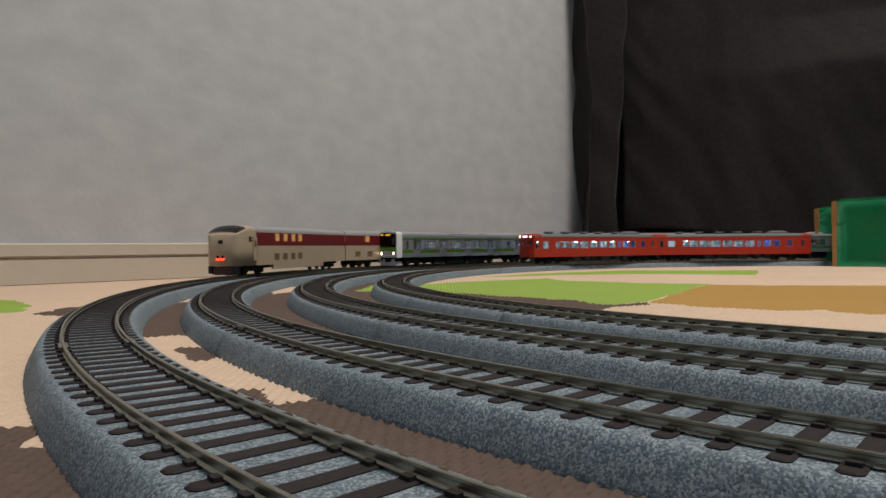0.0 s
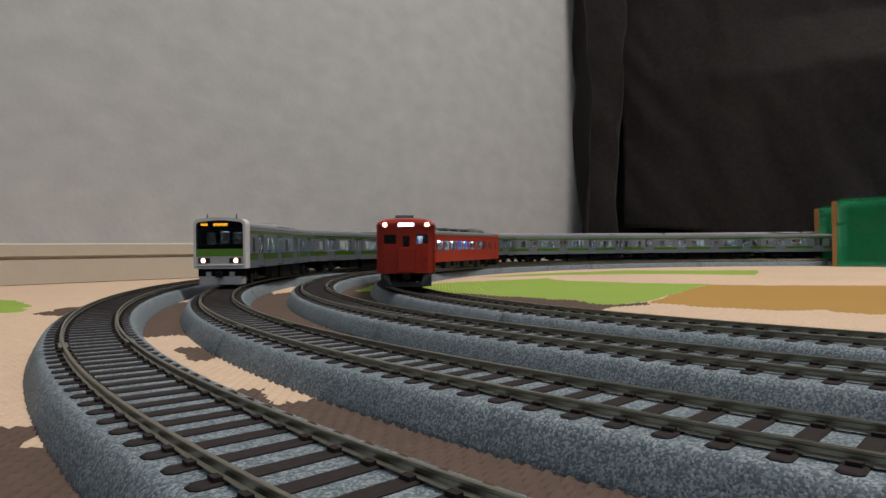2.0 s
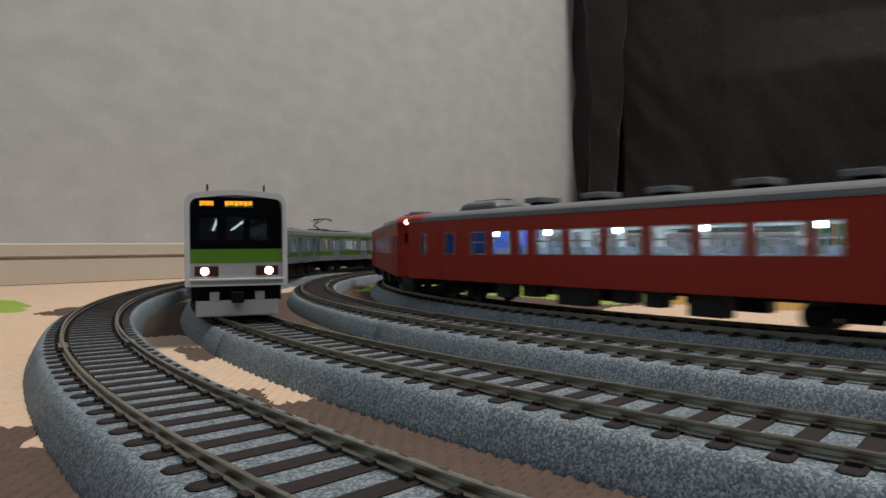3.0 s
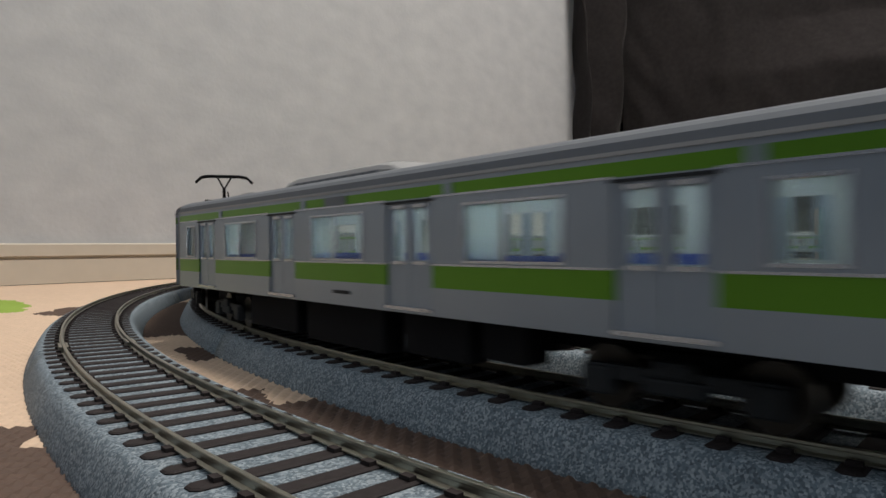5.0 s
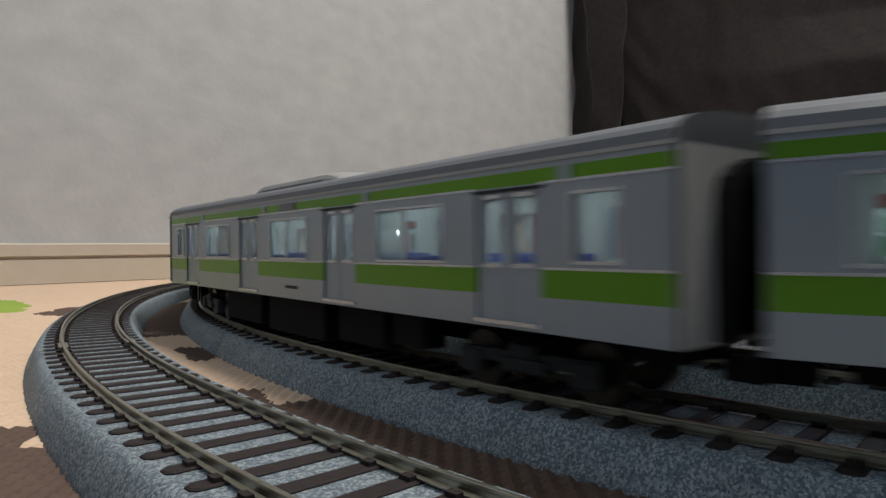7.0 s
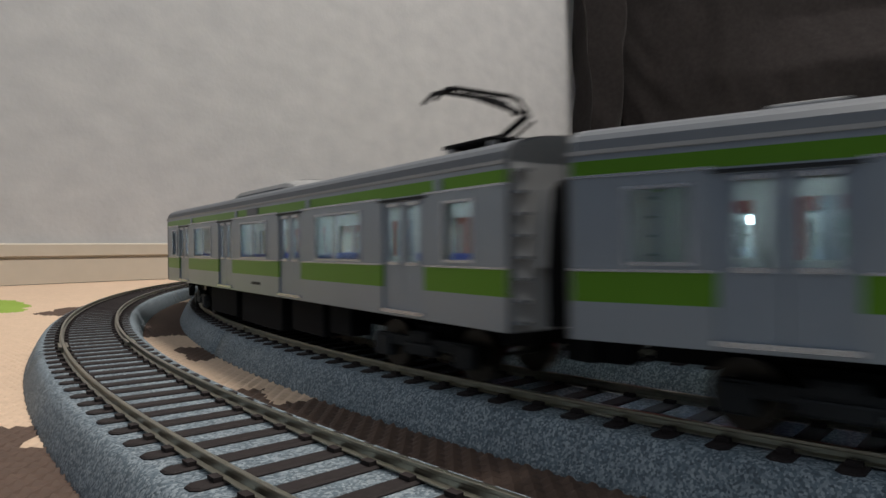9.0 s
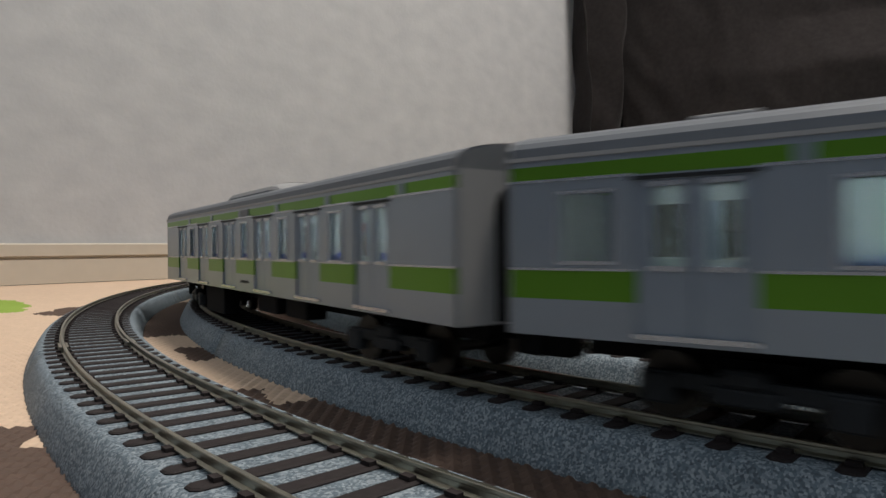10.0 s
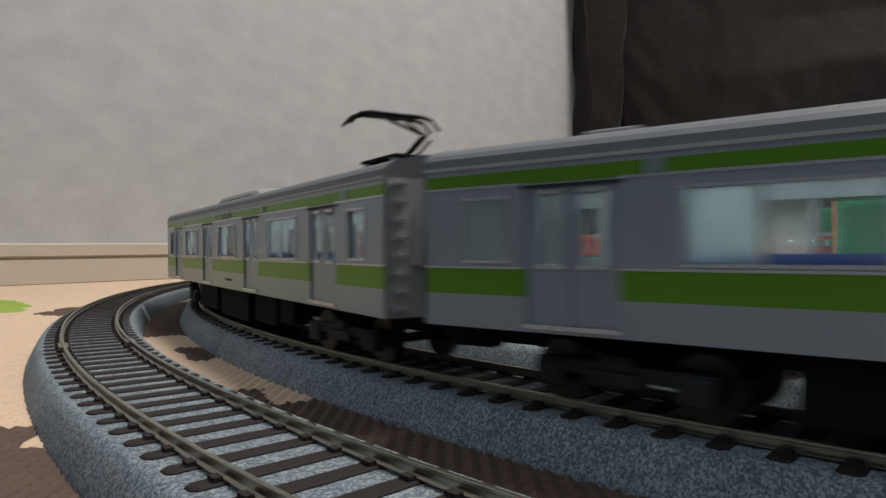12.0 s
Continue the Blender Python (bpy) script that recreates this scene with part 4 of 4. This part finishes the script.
def railcar(lead, tail):
    """A vermilion diesel car with a cab at each end."""
    car = thing("diesel_railcar", "vermilion red diesel railcar with lit windows and grey roof", "train car", "diesel railcars")
    half = K_LEN / 2
    holes = [(c - w / 2, c + w / 2, 0.0236, 0.0333) for c, w in K_WINDOWS]
    for s in (-1, 1):
        y = s * K_W / 2
        bm = panel(bmesh.new(), -half + 0.003, half - 0.003, K_Z0, K_Z1, y, -s * 0.0009, holes)
        part("side", bm, M["red"], car, "vermilion painted side")
        for h, (c, w) in zip(holes, K_WINDOWS):
            bm = bmesh.new()
            f = 0.0004
            for q in ((h[0] - f, h[1] + f, h[2] - f, h[2]), (h[0] - f, h[1] + f, h[3], h[3] + f), (h[0] - f, h[0], h[2], h[3]), (h[1], h[1] + f, h[2], h[3])):
                box(bm, q[0], q[1], *sorted((y - s * 0.0006, y + s * 0.0001)), q[2], q[3])
            if w > 0.01:
                m = h[2] + 0.0052
                box(bm, h[0], h[1], *sorted((y - s * 0.0007, y - s * 0.0002)), m - 0.00025, m + 0.00025)
            win = part("window_frame", bm, M["frame"], car)
            glazing(win, [h], y - s * 0.0005, s, M["clear"], "pane")
        for c in (0.1075, -0.0920):
            bm = bmesh.new()
            for d in (-0.0075, 0.0075):
                box(bm, c + d - 0.0002, c + d + 0.0002, *sorted((y, y + s * 0.0002)), K_Z0 + 0.0005, 0.0380)
            part("door_edge", bm, M["red"], car)
        lining = panel(bmesh.new(), -half + 0.008, half - 0.008, 0.0125, 0.0390, y - s * 0.0013, -s * 0.0003, holes)
        part("lining", lining, M["inner"], car, "pale inner lining")
        part("gutter", boxed(-half + 0.003, half - 0.003, *sorted((y, y + s * 0.0004)), K_Z1 - 0.0004, K_Z1 + 0.0003), M["kroof"], car)
    prof = roof_profile(K_W, K_Z1, K_TOP)
    part("roof", loft(bmesh.new(), [[(x, y, z) for y, z in prof] for x in (-half + 0.016, half - 0.016)]), M["kroof"], car, "slate grey roof")
    for e in (-1, 1):
        railcar_front(car, e, half, prof, lead if e == 1 else tail)
    for x in (0.088, 0.055, 0.020, -0.012, -0.046):
        vent = part("roof_ventilator", boxed(x - 0.0055, x + 0.0055, -0.0062, 0.0062, K_TOP + 0.0011, K_TOP + 0.0033, 0.0003), M["kroof"], car, "grey box ventilator")
        part("vent_foot", boxed(x - 0.0035, x + 0.0035, -0.0042, 0.0042, K_TOP - 0.0010, K_TOP + 0.0012), M["dark"], vent)
    air_unit(car, -0.094, -0.066, K_TOP - 0.0012, K_TOP + 0.0042, 0.020, M["kroof"], "roof_radiator")
    part("car_floor", boxed(-half + 0.004, half - 0.004, -0.017, 0.017, 0.0108, 0.0120), M["dark"], car)
    part("inner_ceiling", boxed(-half + 0.012, half - 0.012, -0.017, 0.017, 0.0392, 0.0397), M["inner"], car)
    for x in (0.110, 0.074, 0.034, -0.004, -0.043, -0.078):
        part("ceiling_spot", boxed(x - 0.0009, x + 0.0009, -0.0009, 0.0009, 0.0318, 0.0391), M["lamp_spot"], car, "lit cool white lamp")
    part("light_board", boxed(-half + 0.02, half - 0.02, -0.0025, 0.0025, 0.0388, 0.0391), M["lamp_board"], car)
    for k in range(9):
        x = 0.074 - 0.0165 * k
        for s in (-1, 1):
            bm = bmesh.new()
            box(bm, x - 0.006, x + 0.006, *sorted((s * 0.005, s * 0.0165)), 0.0120, 0.0165)
            box(bm, x - 0.0008, x + 0.0008, *sorted((s * 0.005, s * 0.0165)), 0.0165, 0.0262)
            part("bench", bm, M["grey_seat"], car, "grey-blue bench seat")
    for s in (-1, 1):
        for a, b in ((-0.098, -0.086), (-0.076, -0.064)):
            part("blind", boxed(a, b, *sorted((s * 0.0150, s * 0.0154)), 0.0220, 0.0345), M["blind"], car, "bright blue panel")
    for x in (-K_BASE, K_BASE):
        bogie(car, x, RADII[3], M["dark"])
    underfloor(car, ((-0.060, -0.050, 0.0160, 0.0040), (-0.044, -0.034, 0.0150, 0.0050), (-0.022, -0.004, 0.0162, 0.0030), (0.006, 0.014, 0.0150, 0.0052), (0.020, 0.028, 0.0158, 0.0046), (0.038, 0.052, 0.0162, 0.0028)), M["bogie"])
    for x in (-half, half):
        coupling(car, x)
    return car


def railcar_front(car, e, half, prof, lit):
    """A cab end: rounded front with three windows, lamps, lit sign and plough."""
    x = e * half
    bm = bmesh.new()
    base = [(-K_W / 2, K_Z0)] + prof + [(K_W / 2, K_Z0)]
    # rounded cab roof cap and corner posts
    cap = [[(x - e * 0.016, y, z) for y, z in prof], [(x - e * 0.005, y, z) for y, z in prof], [(x - e * 0.001, y * 0.985, K_Z1 + (z - K_Z1) * 0.80) for y, z in prof], [(x, y * 0.95, K_Z1 + (z - K_Z1) * 0.35) for y, z in prof]]
    loft(bm, cap)
    part("cab_roof", bm, M["red"], car, "vermilion cab roof", smooth=False)
    holes = [(-0.0138, -0.0062, 0.0290, 0.0347), (-0.0022, 0.0022, 0.0272, 0.0338), (0.0062, 0.0138, 0.0290, 0.0347)]
    bm = panel(bmesh.new(), -K_W / 2 + 0.0008, K_W / 2 - 0.0008, K_Z0, K_Z1 + 0.0006, 0.0, 0.0008, holes)
    for v in bm.verts:
        y = v.co.x
        v.co = (x - e * (0.0006 + v.co.y + 0.0026 * (abs(y) / (K_W / 2)) ** 4), y, v.co.z)
    part("cab_front", bm, M["red"], car, "vermilion cab front")
    for s in (-1, 1):
        bm = loft(bmesh.new(), [[(x - e * 0.0034, s * (K_W / 2), z), (x - e * 0.0022, s * (K_W / 2 - 0.0007), z), (x - e * 0.004, s * (K_W / 2 - 0.001), z)] for z in (K_Z0, K_Z1)])
        part("corner_post", bm, M["red"], car)
    for h in holes:
        pane = part("windscreen", boxed(*sorted((x - e * 0.0012, x - e * 0.0016)), h[0] - 0.0004, h[1] + 0.0004, h[2] - 0.0004, h[3] + 0.0004), M["clear"], car)
        pane.visible_shadow = False
    part("cab_bulkhead", panel_x(x - e * 0.0165, -0.017, 0.017, 0.0125, 0.0390, 0.0006, [(0.0060, 0.0110, 0.0290, 0.0340)]), M["bogie"], car)
    part("gangway_door", boxed(*sorted((x - e * 0.0004, x + e * 0.0004)), -0.0050, 0.0050, K_Z0 + 0.0005, 0.0264, 0.0002), M["red"], car)
    part("sign_box", boxed(*sorted((x - e * 0.002, x + e * 0.0006)), -0.0058, 0.0058, 0.0392, 0.0424, 0.0003), M["red"], car)
    part("destination_sign", boxed(*sorted((x + e * 0.0006, x + e * 0.0008)), -0.0048, 0.0048, 0.0397, 0.0419), M["sign"] if lit else M["black"], car, "lit white sign" if lit else "")
    for s in (-1, 1):
        bm = bmesh.new()
        rod(bm, (x - e * 0.003, s * 0.0130, 0.0408), (x + e * 0.0003, s * 0.0130, 0.0408), 0.0022, 14)
        part("lamp_housing", bm, M["red"], car)
        bm = bmesh.new()
        rod(bm, (x + e * 0.0003, s * 0.0130, 0.0408), (x + e * 0.0007, s * 0.0130, 0.0408), 0.0014, 14)
        part("headlamp", bm, M["lamp_warm"] if lit else M["frame"], car, "lit warm headlamp" if lit else "")
        bm = rod(bmesh.new(), (x - e * 0.001, s * 0.0120, 0.0205), (x + e * 0.0002, s * 0.0120, 0.0205), 0.0011, 12)
        part("tail_lamp", bm, M["red"], car)
        part("grab_rail", rod(bmesh.new(), (x, s * 0.0064, 0.0150), (x, s * 0.0064, 0.0250), 0.0003, 6), M["red"], car)
        bm = loft(bmesh.new(), [[(x - e * 0.002, s * 0.0110, 0.0104), (x - e * 0.006, s * 0.0110, 0.0104), (x - e * 0.006, s * 0.0160, 0.0104), (x - e * 0.002, s * 0.0160, 0.0104)],
                                [(x + e * 0.001, s * 0.0090, 0.0025), (x - e * 0.001, s * 0.0090, 0.0025), (x - e * 0.003, s * 0.0155, 0.0025), (x - e * 0.001, s * 0.0155, 0.0025)]])
        part("snow_plough", bm, M["bogie"], car, "grey plough plate")
    part("plough_bar", boxed(*sorted((x - e * 0.002, x)), -0.0120, 0.0120, 0.0022, 0.0050), M["bogie"], car)


# ---- sleeper train ----
S_LEN, S_W, S_Z0, S_Z1, S_TOP, S_BASE = 0.2545, 0.0365, 0.0100, 0.0430, 0.0500, 0.0890


def sleeper_car(nose):
    car = thing("sleeper_train_car", "cream and maroon double-deck sleeper train car with warm lit windows", "train car", "sleeper train cars")
    half = S_LEN / 2
    x0, x1 = -half + (0.034 if nose else 0), half
    if nose:
        ups, downs = (-0.052, -0.034, -0.016, 0.0), (-0.052, -0.034, -0.016, 0.001)
    else:
        ups, downs = (-0.086, -0.030, -0.010, 0.010, 0.030, 0.086), (-0.104, -0.080, -0.030, -0.010, 0.010, 0.030)
    holes = [(x - 0.0060, x + 0.0060, 0.0345, 0.0425) for x in ups] + [(x - 0.0052, x + 0.0052, 0.0145, 0.0215) for x in downs]
    low = 0.0052
    for s in (-1, 1):
        y = s * S_W / 2
        bm = panel(bmesh.new(), x0, x1, S_Z0, S_Z1, y, -s * 0.0009, [(a, b, c, min(d, S_Z1 - 0.0004)) for a, b, c, d in holes])
        part("side", bm, M["cream"], car, "cream side with a maroon upper band")
        bm = boxed(-0.060, 0.060, *sorted((y - s * 0.002, y)), low, S_Z0)
        part("lower_skirt", bm, M["nose"], car)
        for h in holes:
            pane = part("window", boxed(h[0] - 0.0003, h[1] + 0.0003, y - s * 0.0006 - 0.00015, y - s * 0.0006 + 0.00015, h[2] - 0.0003, min(h[3], S_Z1 - 0.0004) + 0.0003), M["warm_window"] if h[2] > 0.03 else M["dim_window"], car, "warm lit cabin window" if h[2] > 0.03 else "curtained cabin window")
            part("window_curtain", boxed(h[0], h[0] + 0.0035, y - s * 0.0003 - 0.0001, y - s * 0.0003 + 0.0001, h[2], min(h[3], S_Z1 - 0.0004)), M["dim_window"], pane)
    prof = roof_profile(S_W, S_Z1, S_TOP)
    part("roof", loft(bmesh.new(), [[(x, y, z) for y, z in prof] for x in (x0, x1)]), M["unit"], car, "pale grey roof")
    full = [(-S_W / 2, S_Z0)] + prof + [(S_W / 2, S_Z0)]
    part("end_wall", loft(bmesh.new(), [[(x1, y, z) for y, z in full], [(x1 - 0.001, y, z) for y, z in full]]), M["end"], car)
    if nose:
        def nose_at(f, pts, grow=0.0):
            x = x0 - 0.034 * f
            out = []
            for y, z in pts:
                g = max(0.0, (f - 0.45) / 0.55)
                side = 1 - 0.16 * g ** 2.0 - 0.20 * (max(0, f - 0.84) / 0.16) ** 2
                fall = 1 - 0.20 * max(0.0, (f - 0.30) / 0.70) ** 2.2
                if z > S_Z1 - 0.004:
                    z = S_Z1 - 0.004 + (z - S_Z1 + 0.004) * (1 - 0.75 * max(0.0, (f - 0.30) / 0.70) ** 2.0)
                out.append((x - grow * 0.6 * f, y * side * (1 + grow * 20), S_Z0 + (z - S_Z0) * (1 - (1 - fall) * 0.25) + grow))
            return out
        fs = [0.0, 0.2, 0.35, 0.5, 0.62, 0.74, 0.84, 0.90, 0.94, 0.97, 0.99, 1.0]
        full = [(-S_W / 2, S_Z0), (-S_W / 2, 0.5 * (S_Z0 + S_Z1))] + prof + [(S_W / 2, 0.5 * (S_Z0 + S_Z1)), (S_W / 2, S_Z0)]
        part("nose", loft(bmesh.new(), [nose_at(f, full) for f in fs]), M["nose"], car, "rounded cream nose", smooth=True)
        glass = [q for q in prof if q[1] > S_Z1 + 0.0026]
        bm = loft(bmesh.new(), [nose_at(f, glass, 0.0005) for f in (0.52, 0.62, 0.74, 0.84, 0.90)], close=False)
        bmesh.ops.solidify(bm, geom=bm.faces[:], thickness=0.0006)
        part("windscreen", bm, M["black"], car, "dark panoramic windscreen", smooth=True)
        for s in (-1, 1):
            y = s * (S_W / 2 - 0.0004)
            part("cab_side_window", boxed(x0 - 0.014, x0 - 0.008, *sorted((y, y + s * 0.0004)), 0.0330, 0.0385, 0.0002), M["black"], car)
            part("cab_door", boxed(x0 - 0.006, x0 + 0.001, *sorted((y, y + s * 0.0008)), 0.0150, 0.0380, 0.0002), M["nose"], car)
            # dark strips drawn for the shadow line at the door's edges
            for e in (-0.0064, 0.0010):
                part("door_shade_line", boxed(x0 + e, x0 + e + 0.0004, *sorted((y, y + s * 0.0007)), 0.0150, 0.0380), M["bogie"], car)
            part("door_window", boxed(x0 - 0.0045, x0 - 0.0010, *sorted((y + s * 0.0008, y + s * 0.0010)), 0.0280, 0.0350, 0.00005), M["dim_window"], car)
            bm = rod(bmesh.new(), (x0 - 0.0338, s * 0.0026, 0.0190), (x0 - 0.0352, s * 0.0026, 0.0190), 0.0013, 12)
            part("headlamp", bm, M["black"], car)
            part("tail_lamp", boxed(x0 - 0.0350, x0 - 0.0338, *sorted((s * 0.0008, s * 0.0042)), 0.0160, 0.0172), M["lamp_red"], car, "lit red tail lamp")
        part("nose_window", boxed(x0 - 0.0346, x0 - 0.0336, -0.0025, 0.0025, 0.0315, 0.0350, 0.0003), M["bogie"], car)
        for s in (-1, 1):
            part("nose_buffer", boxed(x0 - 0.0325, x0 - 0.024, *sorted((s * 0.0112, s * 0.0150)), 0.0028, 0.0102, 0.0008), M["bogie"], car)
        part("nose_skirt", boxed(x0 - 0.031, x0 - 0.018, -0.0110, 0.0110, 0.0015, 0.0095, 0.0008), M["maroon"], car)
    for x in (-S_BASE, S_BASE):
        bogie(car, x, RADII[0], M["bogie"])
    part("underframe", boxed(-0.10, 0.118, -0.010, 0.010, 0.0070, 0.0102), M["dark"], car)
    coupling(car, half)
    return car


# ---- where the trains run ----
def along(radius, s):
    """A place on a loop: s = 0 at the curve's westmost point, growing anticlockwise."""
    a, b = radians(126) * radius, radians(54) * radius
    cx, cy = CENTRES.get(radius, (CX, CY))
    if -a <= s <= b:
        th = math.pi + s / radius
        return Vector((cx + radius * math.cos(th), cy + radius * math.sin(th), RAIL))
    run = Vector((math.cos(radians(-36)), math.sin(radians(-36)), 0))
    th = radians(54) if s < -a else radians(234)
    over = (-a - s) if s < -a else (s - b)
    if over <= STRAIGHT:
        return Vector((cx + radius * math.cos(th), cy + radius * math.sin(th), RAIL)) + run * over
    # the half circle at the other end
    ang = th + (over - STRAIGHT) / radius * (1 if s > b else -1)
    return Vector((cx, cy, RAIL)) + run * STRAIGHT + Vector((math.cos(ang), math.sin(ang), 0)) * radius


def car_pose(radius, s, base, forward):
    """Body pose with its two bogies on the track; forward: +1 anticlockwise, -1 clockwise."""
    p, q = along(radius, s + base * forward), along(radius, s - base * forward)
    d = p - q
    return Matrix.Translation((p + q) / 2) @ pose(0, 0, 0, 0, 0, math.degrees(math.atan2(d.y, d.x)))


TIMES = [k * 0.2 for k in range(61)]


def run_train(cars, radius, base, lengths, front, forward):
    """front(t): where the leading end is; lengths: from one coupling to the next."""
    for k, car in enumerate(cars):
        walk(car, [(t, car_pose(radius, front(t) - forward * (k + 0.5) * lengths, base, forward)) for t in TIMES])


E_KINDS = [("head", False), ("middle", False), ("middle", True), ("middle", False), ("middle", False), ("middle", True), ("many", False), ("middle", False), ("middle", True), ("middle", False), ("middle", False)]


def build_trains():
    made = {}
    commuter = []
    for key in E_KINDS:
        if key not in made:
            made[key] = commuter_car(*key)
            commuter.append(made[key])
        else:
            commuter.append(copy_thing(made[key], Matrix()))
    lead = railcar(True, False)
    inner = [lead, copy_thing(lead, Matrix())]
    middle = [copy_thing(lead, Matrix()) for k in range(4)]
    for ob in middle:
        tagged(ob, group="second diesel train cars")
    tail = sleeper_car(True)
    mid = sleeper_car(False)
    night = [mid, copy_thing(mid, Matrix()), copy_thing(mid, Matrix()), tail]
    return commuter, inner, middle, night


COMMUTER, INNER, MIDDLE, NIGHT = build_trains()


def motions():
    run_train(COMMUTER, RADII[1], E_BASE, 0.2500, lambda t: float(np.interp(t, (0.0, 2.6, 5.0, 9.4, 12.0), (-0.3500, 0.2570, 0.8279, 1.8670, 2.4916))), 1)
    run_train(INNER, RADII[3], K_BASE, 0.2645, lambda t: -0.4417 + 0.3087 * t, 1)
    run_train(MIDDLE, RADII[2], K_BASE, 0.2645, lambda t: -0.5947 - 0.2746 * (t - 9.8), -1)
    run_train(NIGHT, RADII[0], S_BASE, 0.2620, lambda t: -0.0603 - 4 * 0.262 - 0.2312 * t, -1)


motions()
